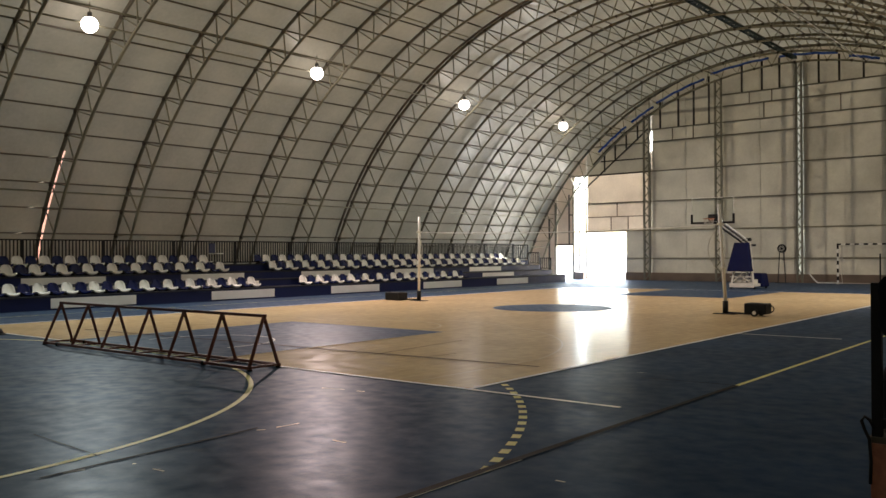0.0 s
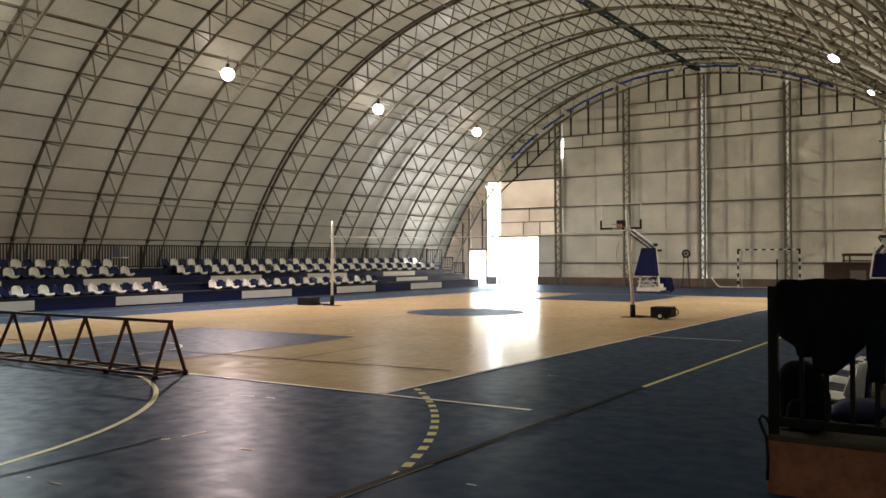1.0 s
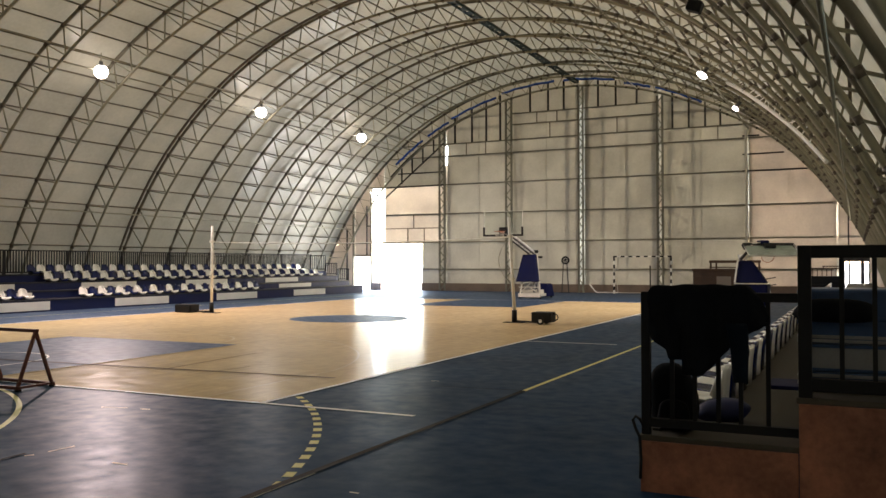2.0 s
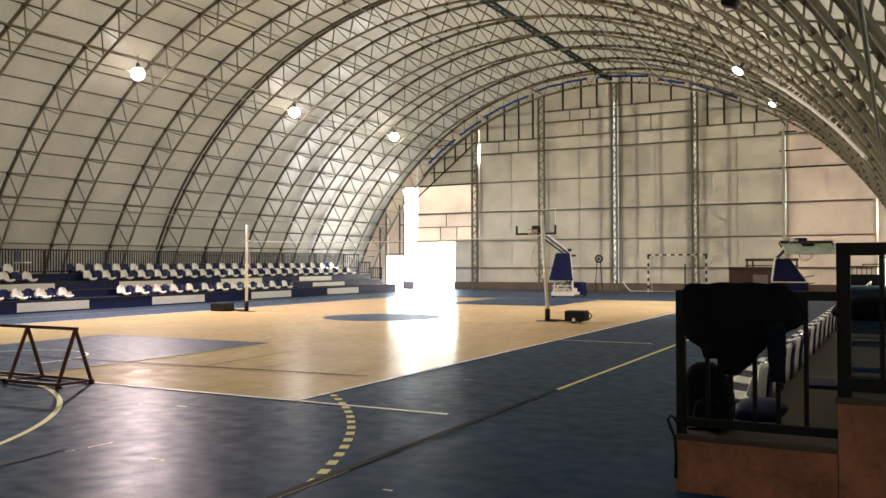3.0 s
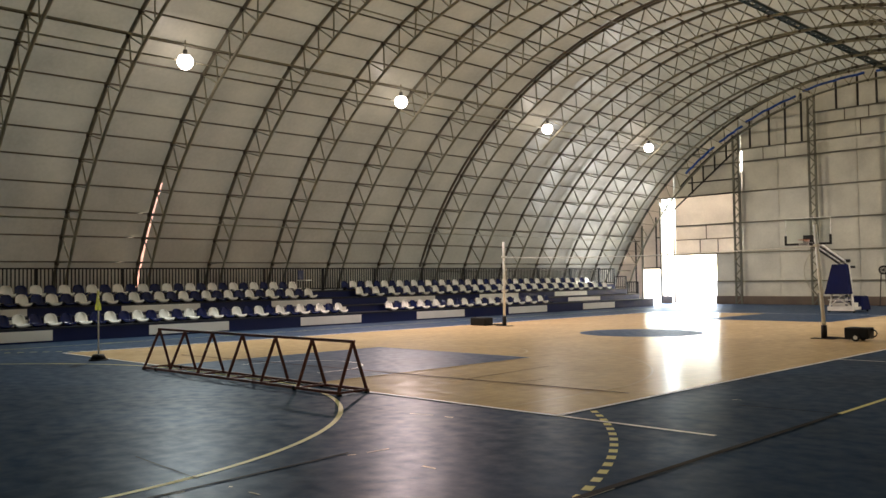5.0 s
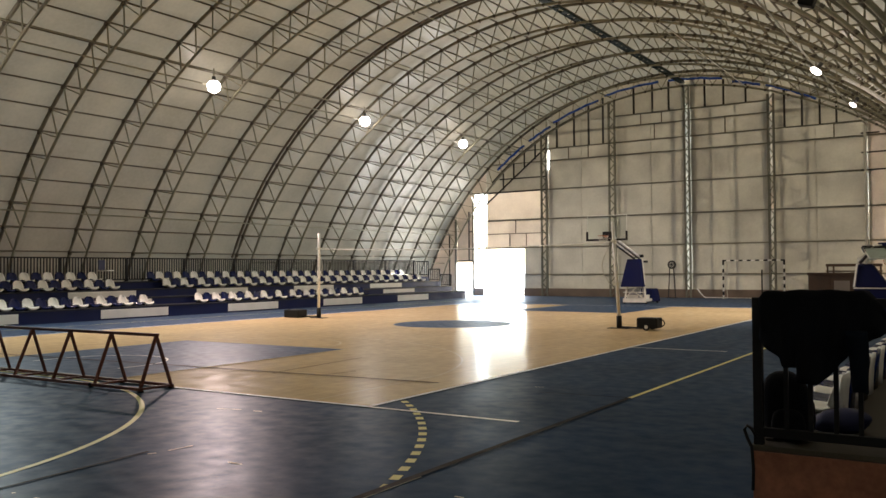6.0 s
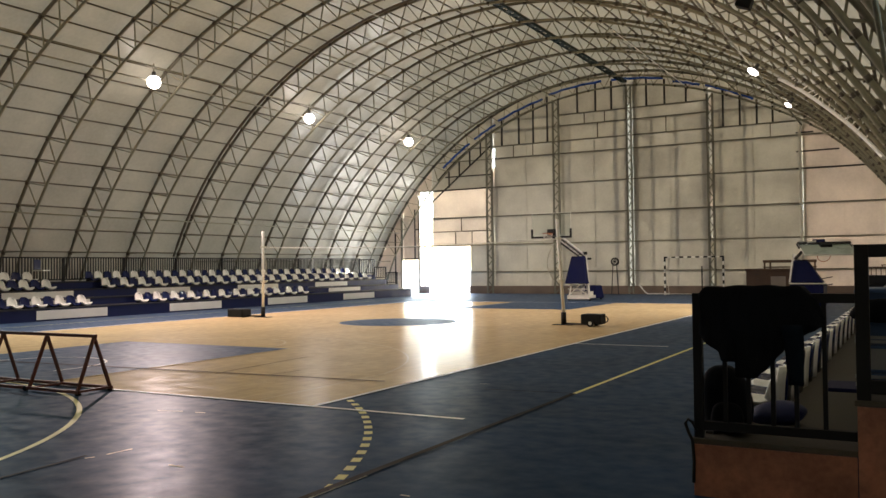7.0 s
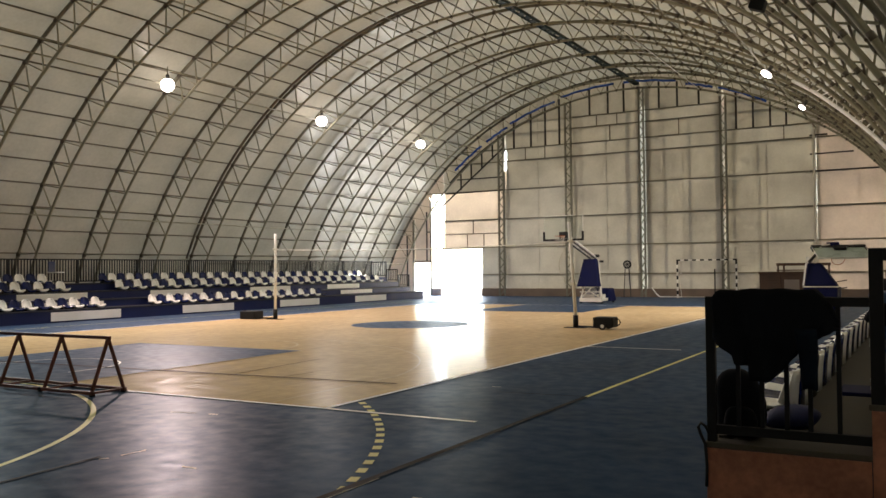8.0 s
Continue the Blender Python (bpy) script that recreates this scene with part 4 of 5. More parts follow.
def board_and_rim(unit, m, net_len=0.42, folded=False):
    """Glass board 1.8 by 1.05 m facing -y, its origin at the middle of the lower edge."""
    def sub(name, bm, material, label=""):
        o = part(name, bm, material, unit, label)
        o.matrix_local = m
        return o
    bm = bmesh.new()
    box(bm, -0.9, 0.9, -0.012, 0.012, 0.0, 1.05, 0.003)
    g = sub("backboard", bm, OLD_ACRYLIC if folded else GLASS, "scratched pale green acrylic backboard" if folded else "clear glass backboard")
    g.visible_shadow = False
    bm = bmesh.new()
    for a, b in (((-0.9, 0, 0), (0.9, 0, 0)), ((-0.9, 0, 1.05), (0.9, 0, 1.05)), ((-0.9, 0, 0), (-0.9, 0, 1.05)), ((0.9, 0, 0), (0.9, 0, 1.05))):
        bar(bm, (a[0], 0.03, a[2]), (b[0], 0.03, b[2]), 0.014)
    sub("board_frame", bm, WHITE_PAINT, "white steel board frame")
    bm = bmesh.new()
    box(bm, -0.94, 0.94, -0.03, 0.03, -0.05, 0.035, 0.012)
    if folded:
        box(bm, -0.92, 0.92, 0.055, 0.075, -0.06, 0.06, 0.004)
    box(bm, -0.945, -0.86, -0.035, 0.035, -0.045, 0.36, 0.012)
    box(bm, 0.86, 0.945, -0.035, 0.035, -0.045, 0.36, 0.012)
    sub("edge_padding", bm, BLACK, "black edge padding")
    bm = bmesh.new()
    polytube(bm, [(0.225 * math.cos(a * math.pi / 12), -0.40 + 0.225 * math.sin(a * math.pi / 12), 0.15) for a in range(24)], 0.012, 6, True)
    box(bm, -0.06, 0.06, -0.18, -0.01, 0.09, 0.16)
    sub("rim", bm, ORANGE, "orange steel rim")
    bm = bmesh.new()
    for k in range(12):
        for s in (1, -1):
            pts = []
            for i in range(5):
                a = (k + s * i * 0.5) * math.pi / 6
                r = 0.22 - 0.025 * i
                pts.append((r * math.cos(a), -0.40 + r * math.sin(a), 0.15 - net_len * i / 4))
            polytube(bm, pts, 0.004, 3)
    sub("net", bm, NET, "white cord net")
    bm = bmesh.new()
    box(bm, -0.2, 0.2, 0.02, 0.12, 0.05, 0.35, 0.01)
    sub("board_mount", bm, BLACK)


hoop = thing("basketball_unit", "portable basketball unit with navy padded mast and glass board", "basketball hoop", "basketball units", "", pose(-0.06, 0, 0))
board_and_rim(hoop, pose(0, 12.8, 2.92))
bm = bmesh.new()
taper(bm, -0.64, 0.46, 16.00, 16.40, 0.80, -0.38, 0.24, 16.25, 16.55, 2.10)
part("mast_pad", bm, PAD, hoop, "navy tapered mast padding")
bm = bmesh.new()
for a, b in (((-0.12, 16.55, 2.2), (-0.12, 13.0, 3.12)), ((0.12, 16.55, 2.2), (0.12, 13.0, 3.12))):
    bar(bm, a, b, 0.05)
part("upper_arm", bm, WHITE_PAINT, hoop, "white steel arm")
bm = bmesh.new()
for a, b in (((-0.12, 17.15, 1.95), (-0.12, 13.1, 2.98)), ((0.12, 17.15, 1.95), (0.12, 13.1, 2.98))):
    bar(bm, a, b, 0.035)
part("lower_arm", bm, DARK_STEEL, hoop, "dark steel arm")
bm = bmesh.new()
polytube(bm, ((-0.3, 16.55, 2.24), (0.3, 16.55, 2.24)), 0.07, 10)
part("pivot", bm, BLACK, hoop)
bm = bmesh.new()
polytube(bm, ((-0.25, 17.15, 1.98), (0.3, 17.15, 1.98)), 0.05, 10)
part("pivot", bm, BLACK, hoop)
bm = bmesh.new()
for x in (-0.5, 0.5):
    box(bm, x - 0.05, x + 0.05, 16.15, 17.95, 0.12, 0.24)
    bar(bm, (x, 16.25, 0.2), (x * 0.5, 16.55, 2.1), 0.05)
box(bm, -0.55, 0.55, 16.11, 16.21, 0.08, 0.26)
box(bm, -0.45, 0.45, 16.4, 16.95, 0.24, 0.42)
part("base_frame", bm, COLUMN_STEEL, hoop, "pale steel base frame")
bm = bmesh.new()
box(bm, -0.40, 0.05, 16.45, 16.85, 0.42, 0.72, 0.02)
polytube(bm, ((0.18, 16.35, 0.30), (0.18, 16.35, 0.78)), 0.06, 10)
polytube(bm, ((0.36, 16.40, 0.30), (0.30, 16.40, 0.80)), 0.035, 8)
part("lift_motor", bm, GREY_METAL, hoop, "grey lifting motor and ram")
bm = bmesh.new()
for a, b in (((-0.5, 16.14, 0.24), (0.1, 16.14, 0.78)), ((0.5, 16.14, 0.24), (-0.1, 16.14, 0.62)), ((-0.52, 16.14, 0.55), (0.52, 16.14, 0.55))):
    bar(bm, a, b, 0.028)
part("cross_brace", bm, COLUMN_STEEL, hoop)
bm = bmesh.new()
taper(bm, -0.42, 0.66, 17.0, 17.95, 0.08, -0.36, 0.58, 17.05, 17.85, 0.70, 0.06)
part("ballast_cover", bm, PAD, hoop, "navy ballast cover")
for x in (-0.52, 0.52):
    for y in (16.25, 17.85):
        bm = bmesh.new()
        polytube(bm, ((x - 0.03, y, 0.06), (x + 0.03, y, 0.06)), 0.06, 12)
        part("wheel", bm, BLACK, hoop)

hoop2 = thing("basketball_unit", "folded basketball unit with lowered glass board and navy cover", "basketball hoop", "basketball units", "", pose(0, 0, 0))
board_and_rim(hoop2, Matrix.Translation((10.98, 11.66, 2.33)) @ pose(0, 0, 0, 113, 0, 19), 0.3, True)
bm = bmesh.new()
taper(bm, 9.89, 10.99, 11.15, 11.77, 0.93, 9.97, 10.44, 11.3, 11.6, 1.76, 0.05)
part("mast_pad", bm, PAD, hoop2, "navy tapered mast padding")
bm = bmesh.new()
box(bm, 9.86, 10.99, 11.08, 12.5, 0.1, 0.89, 0.05)
part("ballast_cover", bm, PAD, hoop2, "navy ballast cover")
bm = bmesh.new()
box(bm, 9.84, 11.01, 11.06, 11.85, 0.89, 0.93, 0.008)
part("base_frame", bm, COLUMN_STEEL, hoop2)
bm = bmesh.new()
for a, b in (((9.855, 11.1, 0.95), (9.95, 11.2, 1.73)), ((9.95, 11.2, 1.73), (10.48, 11.46, 2.41)), ((10.48, 11.46, 2.41), (11.02, 11.7, 2.475)), ((10.2, 11.38, 1.73), (10.56, 11.46, 2.32))):
    bar(bm, a, b, 0.04)
part("folded_arm", bm, WHITE_PAINT, hoop2, "white steel folded arm")
bm = bmesh.new()
polytube(bm, ((10.05, 11.15, 1.80), (10.32, 11.3, 2.12)), 0.055, 10)
part("spring_cover", bm, DARK_STEEL, hoop2, "dark spring cylinder")
bm = bmesh.new()
box(bm, 10.60, 11.02, 11.54, 11.86, 2.38, 2.52, 0.03)
part("counterweight", bm, PAD, hoop2)
for x in (9.98, 10.85):
    for y in (11.25, 12.35):
        bm = bmesh.new()
        polytube(bm, ((x - 0.03, y, 0.06), (x + 0.03, y, 0.06)), 0.06, 12)
        part("wheel", bm, BLACK, hoop2)
for z in (0.82, 1.08):
    bm = bmesh.new()
    bar(bm, (10.93, 11.3, z), (11.28, 11.3, z + 0.07), 0.025)
    part("push_handle", bm, DARK_STEEL, hoop2)

# ---- far end ----
goal = thing("handball_goal", "handball goal with black and white striped square posts", "goal", "", "", pose(1.92, 24.3, 0))
for x in (0.0, 3.08):
    post = None
    for k in range(10):
        bm = bmesh.new()
        box(bm, x - 0.04, x + 0.04, -0.04, 0.04, k * 0.2, k * 0.2 + 0.2)
        part("post_stripe", bm, WHITE_PAINT if k % 2 == 0 else BLACK, goal)
for k in range(15):
    bm = bmesh.new()
    x = -0.04 + k * 3.16 / 15
    box(bm, x, x + 3.16 / 15, -0.04, 0.04, 2.0, 2.08)
    part("bar_stripe", bm, BLACK if k % 2 == 0 else WHITE_PAINT, goal)
bm = bmesh.new()
for x in (0.0, 3.08):
    bar(bm, (x, 0.02, 0.03), (x, 1.0, 0.03), 0.02)
    bar(bm, (x, 0.04, 1.95), (x, 0.85, 0.05), 0.015)
bar(bm, (0, 1.0, 0.03), (3.08, 1.0, 0.03), 0.02)
part("back_frame", bm, COLUMN_STEEL, goal)
bm = bmesh.new()
rows = [[bm.verts.new((0.12 + 0.10 * k / 4 + 0.02 * math.sin(i), 0.12 + 0.03 * math.sin(k * 2 + i), 1.98 - 0.9 * i / 8)) for k in range(5)] for i in range(9)]
for i in range(8):
    for k in range(4):
        f_ = bm.faces.new((rows[i][k], rows[i][k + 1], rows[i + 1][k + 1], rows[i + 1][k]))
        f_.smooth = True
part("gathered_net", bm, NET, goal, "gathered white net hanging at one post")

dart = thing("dartboard_stand", "round dark dartboard on a two-legged stand by the wall", "dartboard", "", "", pose(-1.08, 24.95, 0))
for x in (-0.17, 0.17):
    bm = bmesh.new()
    bar(bm, (x * 1.2, 0, 0.0), (x * 0.6, 0, 1.75), 0.03)
    part("leg", bm, DARK_STEEL, dart)
bm = bmesh.new()
polytube(bm, ((0.02, -0.05, 1.85), (0.02, 0.02, 1.85)), 0.235, 28)
board = part("board", bm, BLACK, dart, "black dartboard")
for k in range(10):
    bm = bmesh.new()
    a0, a1 = 2 * math.pi * k / 10, 2 * math.pi * (k + 0.5) / 10
    pts = [(0.06, a0), (0.16, a0), (0.16, a1), (0.06, a1)]
    bm.faces.new([bm.verts.new((0.02 + r * math.cos(a), -0.055, 1.85 + r * math.sin(a))) for r, a in pts])
    part("segment", bm, NET, board)
bm = bmesh.new()
box(bm, -0.32, 0.32, -0.12, 0.12, 0, 0.03)
part("foot", bm, DARK_STEEL, dart)

bm = bmesh.new()
polytube(bm, [(0.3 + 0.1 * k, 25.05 - 0.03 * k, 0.5 * max(0, 1 - k / 5) ** 1.4 + 0.04) for k in range(6)] + [(1.0, 24.9, 0.04), (1.5, 24.95, 0.04), (2.0, 24.9, 0.04)], 0.035, 8)
part("hose", bm, WHITE_PAINT, None, "pale hose curling down onto the floor by the wall", category="hose")
for x, h, l in ((3.77, 1.55, 0.1),):
    pole = thing("training_pole", "slim dark pole leaning upright behind the goal", "pole", "", "", pose(x, 24.85, 0))
    bm = bmesh.new()
    polytube(bm, ((0, 0, 0.02), (0.0, 0.02, 0.5), (0.0, 0.02, h)), 0.035, 8)
    part("shaft", bm, BLACK, pole)
    bm = bmesh.new()
    cyl(bm, 0, 0, 0, 0.04, 0.16, 0.14, 16)
    part("foot", bm, BLACK, pole)

OLD_WOOD = mat("dark_brown_wood", (0.085, 0.048, 0.028), 0.6, var=0.3, scale=6, fine=40, bump=0.1)
PALE_PANEL = mat("pale_panel", (0.28, 0.24, 0.20), 0.6)


board = thing("sideboard", "old dark brown wooden sideboard with drawers and a pale panel", "sideboard", "", "", pose(6.15, 24.25, 0))
bm = bmesh.new()
box(bm, 0, 2.25, 0.02, 0.55, 0.06, 1.26, 0.01)
part("body", bm, OLD_WOOD, board)
bm = bmesh.new()
box(bm, -0.05, 2.3, -0.04, 0.57, 1.26, 1.38, 0.015)
part("top", bm, OLD_WOOD, board, "thick overhanging wooden top")
for k in range(4):
    bm = bmesh.new()
    box(bm, 0.06, 1.02, -0.012, 0.02, 0.16 + 0.27 * k, 0.40 + 0.27 * k, 0.008)
    dr = part("drawer", bm, OLD_WOOD, board)
    bm = bmesh.new()
    box(bm, 0.44, 0.64, -0.035, -0.012, 0.27 + 0.27 * k, 0.29 + 0.27 * k)
    part("handle", bm, DARK_STEEL, dr)
bm = bmesh.new()
box(bm, 1.10, 2.14, -0.006, 0.02, 0.14, 1.16, 0.006)
dr = part("door", bm, OLD_WOOD, board)
bm = bmesh.new()
box(bm, 1.20, 1.92, -0.014, -0.006, 0.42, 0.98, 0.003)
part("panel", bm, PALE_PANEL, dr, "pale grey panel")
for x in (0.04, 2.13):
    bm = bmesh.new()
    box(bm, x, x + 0.08, 0.06, 0.5, 0, 0.06)
    part("foot", bm, DARK_STEEL, board)
bench = thing("wooden_rack", "plain brown wooden frame standing behind the sideboard", "frame", "", "", pose(6.93, 24.9, 0))
for x in (0.0, 0.28, 2.14, 2.42):
    bm = bmesh.new()
    box(bm, x, x + 0.08, -0.04, 0.04, 0.0, 1.68, 0.005)
    part("upright", bm, OLD_WOOD, bench)
for z0, z1 in ((1.68, 1.82), (1.42, 1.48)):
    bm = bmesh.new()
    box(bm, -0.04, 2.54, -0.05, 0.05, z0, z1, 0.008)
    part("rail", bm, OLD_WOOD, bench)
slat_bench = thing("slatted_bench", "dark wooden bench with slatted back stored on boxes", "bench", "", "", pose(11.7, 24.3, 0))
for z0, z1, y0, y1 in ((0.60, 1.02, -0.3, 0.25), (0.0, 0.60, -0.25, 0.25)):
    bm = bmesh.new()
    box(bm, 0.15, 1.6, y0, y1, z0, z1, 0.02)
    part("box", bm, BLACK, slat_bench)
for k in range(8):
    bm = bmesh.new()
    box(bm, 0.02 + 0.215 * k, 0.06 + 0.215 * k, 0.2, 0.24, 0.95, 1.40)
    part("slat", bm, OLD_WOOD, slat_bench)
for x0, x1, z0, z1 in ((0.0, 1.6, 1.36, 1.43), (0.7, 1.45, 1.48, 1.53)):
    bm = bmesh.new()
    box(bm, x0, x1, 0.19, 0.25, z0, z1, 0.006)
    part("rail", bm, OLD_WOOD, slat_bench)
bm = bmesh.new()
box(bm, 0.72, 0.77, 0.2, 0.24, 1.43, 1.48)
part("upright", bm, OLD_WOOD, slat_bench)
bm = bmesh.new()
cyl(bm, 8.5, 24.9, 1.82, 2.12, 0.13, 0.17, 20)
part("bucket", bm, WHITE_PAINT, None, "white plastic bucket standing on the wooden frame", category="bucket")
box_pink = mat("terracotta_block", (0.62, 0.48, 0.40), 0.85, var=0.2, bump=0.2)
bm = bmesh.new()
box(bm, -14.2, -13.43, 25.35, 25.62, 0.0, 0.46, 0.012)
part("door_block", bm, box_pink, None, "pale terracotta block at the foot of the doorway", category="block", kind="structure")

# chair left on the top tier
chair = thing("chair", "navy blue chair with white seat standing on the highest tier", "chair", "", "", pose(-15.15, -1.2, 1.28, 0, 0, 20))
bm = bmesh.new()
box(bm, -0.22, 0.22, -0.22, 0.22, 0.42, 0.46, 0.015)
part("seat", bm, SEAT_WHITE, chair, "white seat pad")
bm = bmesh.new()
box(bm, -0.22, -0.18, -0.21, 0.21, 0.46, 0.86, 0.015)
part("backrest", bm, NAVY, chair)
for x in (-0.18, 0.18):
    for y in (-0.18, 0.18):
        bm = bmesh.new()
        bar(bm, (x, y, 0.0), (x, y, 0.42), 0.018)
        part("leg", bm, DARK_STEEL, chair)

# bright streak across the near-slope trusses: lit steel put into white tubing
STREAK_WIRE_WHITE = mat("white_streak_and_wire", (0.90, 0.90, 0.86), 0.35, var=0.06, scale=10)
STREAK_RUN = [(38.76, 11.83), (42.39, 10.52), (45.76, 9.53), (49.28, 8.08), (51.87, 6.7), (57.13, 4.16)]


def on_run(t):
    """Angle and place along the hall at a share t of the streak's run."""
    k = min(int(t * 5), 4)
    u = t * 5 - k
    return STREAK_RUN[k][0] * (1 - u) + STREAK_RUN[k + 1][0] * u, STREAK_RUN[k][1] * (1 - u) + STREAK_RUN[k + 1][1] * u


bm = bmesh.new()
polytube(bm, [vault(17.08, *on_run(k / 40)) for k in range(41)], 0.062, 8)
pipe = part("conduit_pipe", bm, STREAK_WIRE_WHITE, None, "white tube standing for a lit streak across roof trusses", category="pipe", kind="structure")
# short white struts added for the lit spots on the webs beside the streak
for k in range(16):
    a, y = on_run(0.06 + 0.055 * k)
    bm = bmesh.new()
    bar(bm, vault(17.09, a, y), vault(17.34, a + random.uniform(-0.8, 0.9), y - random.uniform(0.1, 0.9)), 0.02)
    part("lit_web_bit", bm, STREAK_WIRE_WHITE, pipe, "white strut standing for a lit web bar")
bm = bmesh.new()
polytube(bm, (vault(16.6, 15.3, 11.5), vault(16.6, 15.1, 24.6)), 0.02, 6)
part("stay_wire", bm, STREAK_WIRE_WHITE, None, "pale stay wire under the trusses", category="wire", kind="structure")

bm = bmesh.new()
polytube(bm, [vault(R_OUT - 0.02, -66 + 126 * k / 60, 7.22) for k in range(61)], 0.06, 8)
part("cable_duct", bm, PURLIN_STEEL, None, "dark cable duct following one roof truss", category="duct", kind="structure")

# ---- things at the end of the near stand ----
CLOTH = mat("black_cloth", (0.007, 0.008, 0.011), 0.9, var=0.4, scale=14, fine=220, bump=0.4, spec=0.1)
NAVY_CLOTH = mat("navy_cloth", (0.005, 0.009, 0.016), 0.9, var=0.4, scale=14, fine=220, bump=0.4, spec=0.1)
CRATE = mat("blue_crate_plastic", (0.035, 0.08, 0.19), 0.4, var=0.2, scale=8)


def hem(x, knots):
    for (a, za), (b, zb) in zip(knots, knots[1:]):
        if a <= x <= b:
            return za + (zb - za) * (x - a) / (b - a)
    return knots[-1][1]


HEM = [(12.56, 1.18), (12.60, 1.12), (12.695, 1.05), (12.706, 0.985), (12.795, 0.985), (12.81, 0.88), (12.955, 0.88), (13.012, 0.946), (13.09, 1.055), (13.15, 1.10), (13.26, 1.18), (13.385, 1.265)]
SHOULDER = [(12.56, 1.46), (12.60, 1.505), (12.9, 1.518), (13.24, 1.512), (13.335, 1.42), (13.385, 1.288)]
bm = bmesh.new()
NU, NV = 46, 16
rows = []
for i in range(NU + 1):
    x = 12.56 + (13.385 - 12.56) * i / NU
    front, back = hem(x, HEM), 1.15 + 0.05 * math.sin(x * 14)
    col = []
    for k in range(-NV, NV + 1):
        v = abs(k) / NV
        zt = hem(x, SHOULDER) + 0.004 * math.sin(x * 31)
        low = min(front if k > 0 or x > 13.18 else back, zt - 0.02)
        z = zt - (zt - low) * max(0.0, v - 0.12) / 0.88 - 0.012 * v
        fold = 0.018 * v * math.sin(x * 27 + 1.5 * math.sin(v * 4)) + 0.010 * v * math.sin(x * 61 + v * 5)
        y = EY + 0.05 + (-1 if k > 0 else 1) * (min(v / 0.12, 1.0) * 0.05 + 0.03 * v + fold)
        col.append(bm.verts.new((x + 0.01 * math.sin(z * 23 + k), y, z)))
    rows.append(col)
for i in range(NU):
    for k in range(2 * NV):
        f_ = bm.faces.new((rows[i][k], rows[i + 1][k], rows[i + 1][k + 1], rows[i][k + 1]))
        f_.smooth = True
bmesh.ops.recalc_face_normals(bm, faces=bm.faces)
bmesh.ops.solidify(bm, geom=bm.faces[:], thickness=0.014)
jacket = thing("jacket", "black and navy jacket draped over the guard frame", "jacket", "", "")
part("body", bm, CLOTH, jacket)
bm = bmesh.new()
rings = []
for k in range(9):
    t = k / 8
    cx, cz, w = 13.182 + 0.03 * t, 1.24 - 0.40 * t, 0.072 - 0.021 * t
    rings.append([bm.verts.new((cx + w * math.cos(a * math.pi / 6) + 0.006 * math.sin(5 * t + a), EY - 0.05 + 0.032 * math.sin(a * math.pi / 6), cz + 0.01 * math.sin(a))) for a in range(12)])
for A, B in zip(rings, rings[1:]):
    for a in range(12):
        bm.faces.new((A[a], A[(a + 1) % 12], B[(a + 1) % 12], B[a])).smooth = True
bm.faces.new(rings[0][::-1])
bm.faces.new(rings[-1])
part("sleeve", bm, NAVY_CLOTH, jacket, "dark navy sleeve hanging down")


def blob(bm, x0, x1, y0, y1, z0, z1, e=0.6, n=20, m=12, sag=0.0):
    """A stuffed bag: a rounded block that narrows upwards."""
    rings = []
    for i in range(m + 1):
        t = -math.pi / 2 + math.pi * i / m
        c, s = max(0.02, math.cos(t)) ** e, math.copysign(abs(math.sin(t)) ** e, math.sin(t))
        ring = []
        for k in range(n):
            a = 2 * math.pi * k / n
            cx, sy = math.copysign(abs(math.cos(a)) ** 0.6, math.cos(a)), math.copysign(abs(math.sin(a)) ** 0.6, math.sin(a))
            sh = 1 - 0.22 * (s * 0.5 + 0.5) + 0.03 * math.sin(3 * a + 4 * s)
            ring.append(bm.verts.new(((x0 + x1) / 2 + (x1 - x0) / 2 * c * cx * sh + sag * s, (y0 + y1) / 2 + (y1 - y0) / 2 * c * sy * sh, (z0 + z1) / 2 + (z1 - z0) / 2 * s)))
        rings.append(ring)
    for i in range(m):
        for k in range(n):
            f_ = bm.faces.new((rings[i][k], rings[i][(k + 1) % n], rings[i + 1][(k + 1) % n], rings[i + 1][k]))
            f_.smooth = True
    bm.faces.new(rings[0][::-1])
    bm.faces.new(rings[-1])


bag = thing("backpack", "black backpack standing on the stand deck behind the frame", "bag", "", "")
bm = bmesh.new()
blob(bm, 12.48, 12.87, -15.86, -15.50, 0.41, 0.91, e=0.75, sag=-0.03)
part("body", bm, CLOTH, bag)
bm = bmesh.new()
blob(bm, 12.58, 12.84, -15.92, -15.80, 0.44, 0.66)
part("front_pocket", bm, CLOTH, bag)
bm = bmesh.new()
polytube(bm, [(12.66 + 0.05 * math.cos(a), -15.6, 0.875 + 0.02 * math.sin(a)) for a in (0, 0.6, 1.2, 1.9, 2.5, 3.14)], 0.010, 6)
part("handle", bm, BLACK, bag)
sack = thing("sports_bag", "soft navy blue sports bag slumped on the stand deck", "bag", "", "")
bm = bmesh.new()
blob(bm, 12.74, 13.20, -15.42, -15.0, 0.41, 0.60, e=0.95, sag=0.04)
part("body", bm, mat("blue_bag_cloth", (0.008, 0.014, 0.075), 0.7, var=0.4, scale=14, fine=120, bump=0.4), sack)
bm = bmesh.new()
polytube(bm, [(12.84 + 0.03 * k, -15.2 + 0.02 * math.sin(k * 2.0), 0.55 + 0.035 * math.sin(k * math.pi / 8)) for k in range(9)], 0.013, 6)
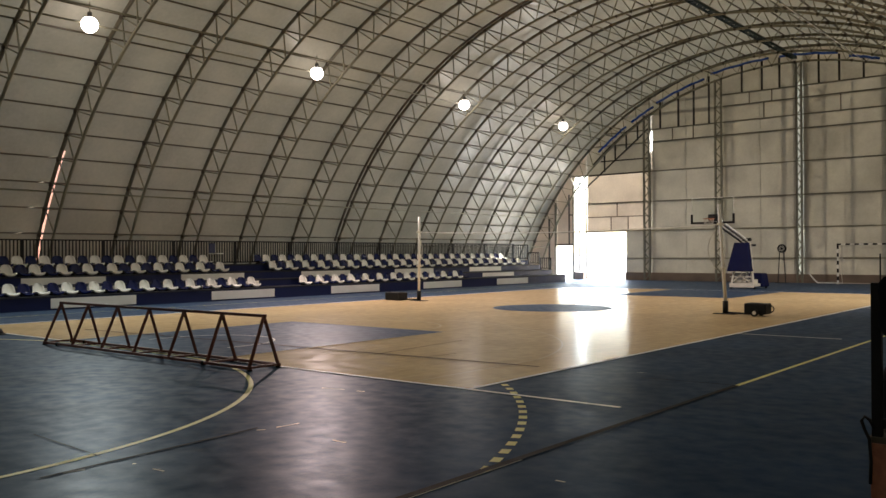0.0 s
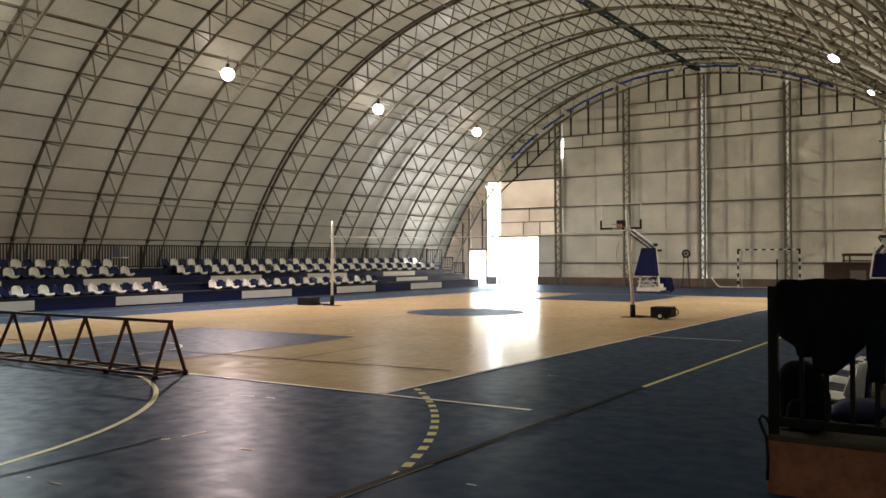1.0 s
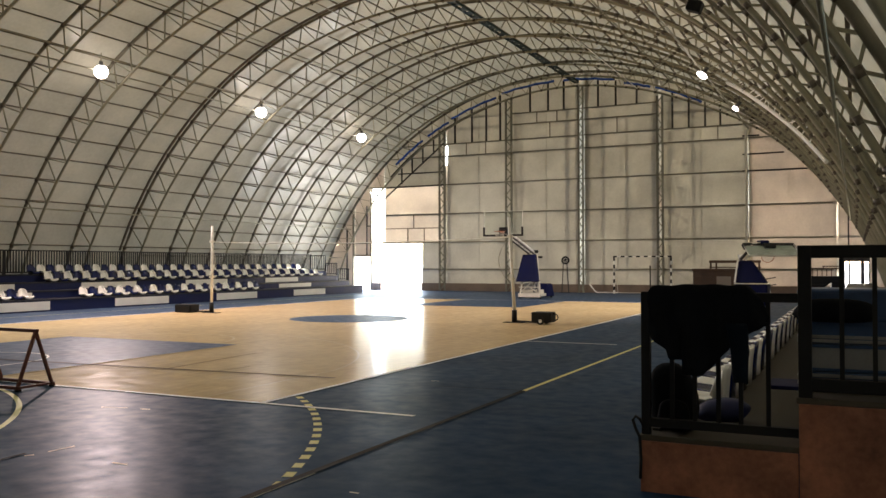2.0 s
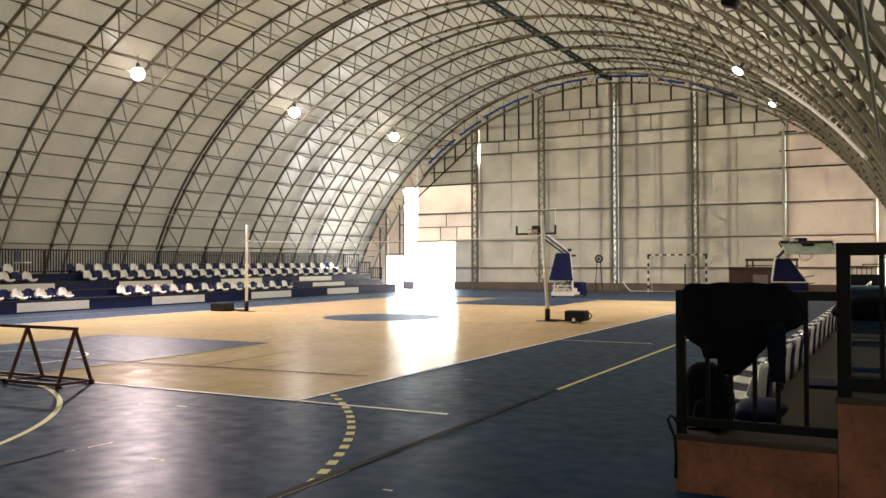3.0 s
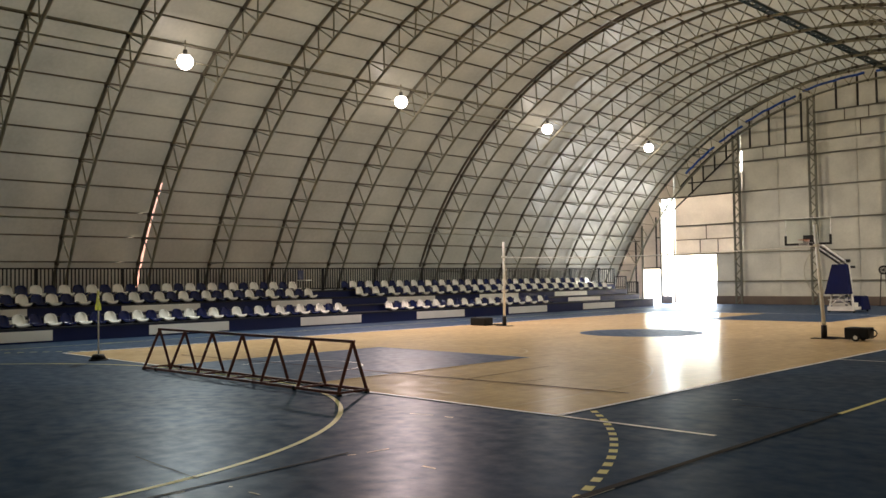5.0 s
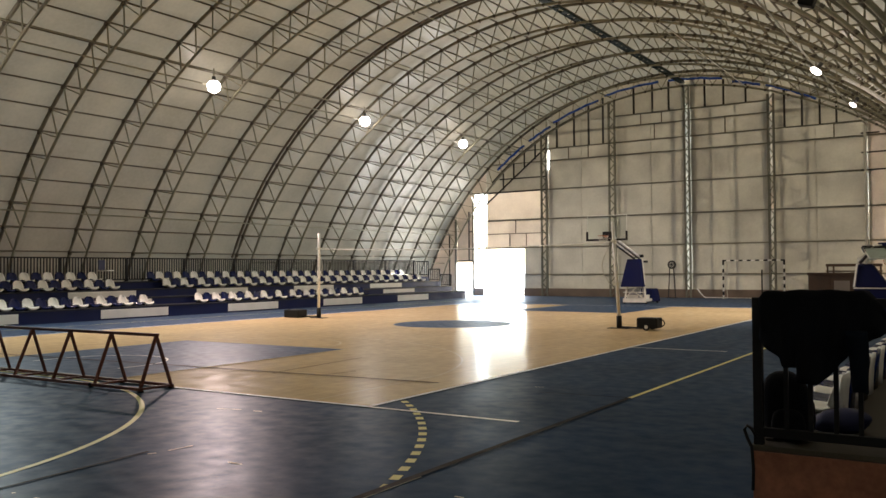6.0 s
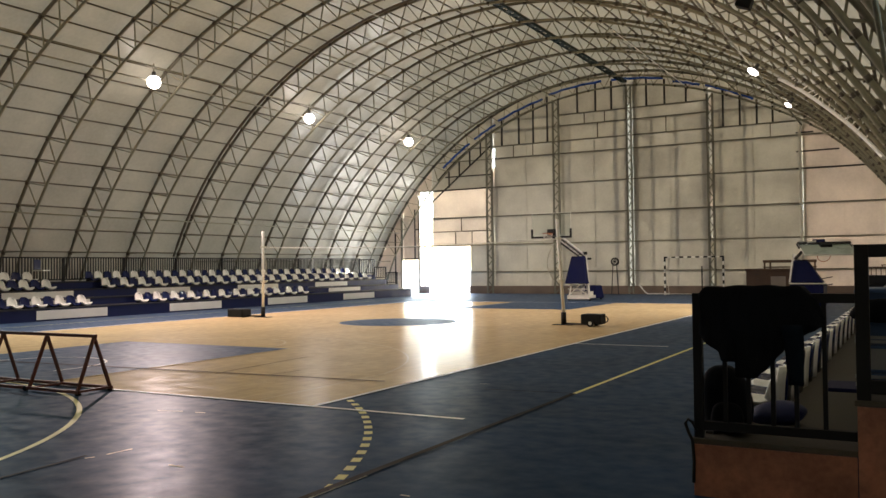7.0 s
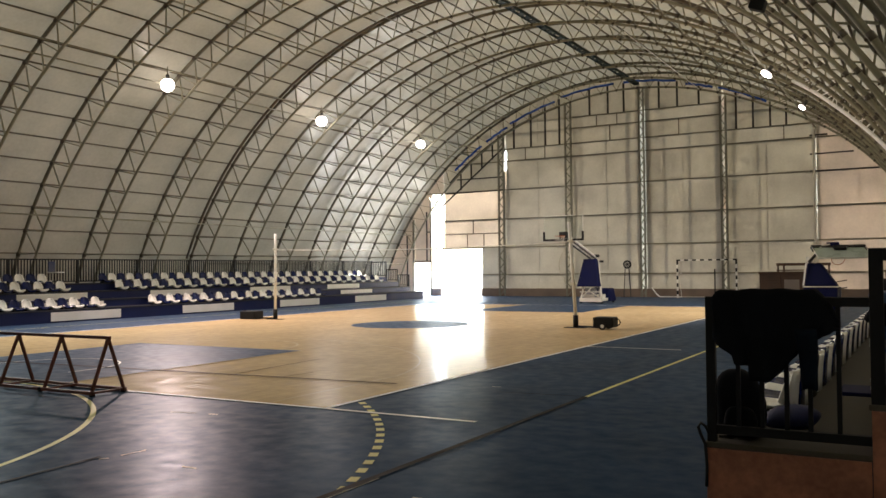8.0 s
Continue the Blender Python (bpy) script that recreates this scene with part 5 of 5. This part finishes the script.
part("handle", bm, BLACK, sack)
strap = thing("strap", "thin black strap hanging from the corner post", "strap", "", "")
bm = bmesh.new()
polytube(bm, [(12.525, EY - 0.03, 0.47), (12.500, EY - 0.035, 0.53), (12.470, EY - 0.04, 0.55), (12.450, EY - 0.04, 0.52), (12.470, EY - 0.04, 0.46), (12.500, EY - 0.045, 0.40), (12.510, EY - 0.05, 0.25), (12.505, EY - 0.05, 0.10)], 0.012, 6)
part("band", bm, BLACK, strap)


GREY_PANEL = mat("grey_panel_plastic", (0.28, 0.28, 0.29), 0.5, var=0.2, scale=8)


def crate(x, y, z, w, d, h, body, stripes):
    c = thing("plastic_crate", "dark blue and grey plastic crate stacked on the stand", "crate", "stacked crates", "", pose(x, y, z))
    bm = bmesh.new()
    box(bm, 0, w, 0, d, 0, h, 0.015)
    part("body", bm, body, c)
    for zz, m_ in stripes:
        bm = bmesh.new()
        box(bm, -0.012, w + 0.012, -0.012, d + 0.012, zz - 0.012, zz + 0.012, 0.004)
        part("rib", bm, m_, c)


bm = bmesh.new()
box(bm, 13.34, 14.3, -15.66, -15.22, 0.751, 0.779, 0.008)
part("blue_board", bm, PAD, None, "glossy blue plastic board under the crates on the stand", category="board")
crate(13.56, -15.62, 0.78, 0.86, 0.5, 0.11, CRATE, ((0.03, GREY_PANEL), (0.085, GREY_PANEL)))
crate(13.57, -15.61, 0.891, 0.85, 0.5, 0.20, GREY_PANEL, ((0.015, CRATE), (0.185, CRATE)))
crate(13.56, -15.62, 1.092, 0.86, 0.5, 0.16, CRATE, ((0.02, GREY_PANEL), (0.05, GREY_PANEL), (0.15, CRATE)))
crate(13.56, -15.60, 1.253, 0.86, 0.48, 0.23, CRATE, ((0.02, CRATE), (0.21, CRATE)))
bm = bmesh.new()
blob(bm, 13.50, 14.1, -15.79, -15.61, 1.25, 1.42, e=0.7)
part("folded_cloth", bm, CLOTH, None, "dark folded cloth hung on the crates", category="cloth")
place_seat(False, pose(13.78, -14.6, 0.75, 0, 0, 180))
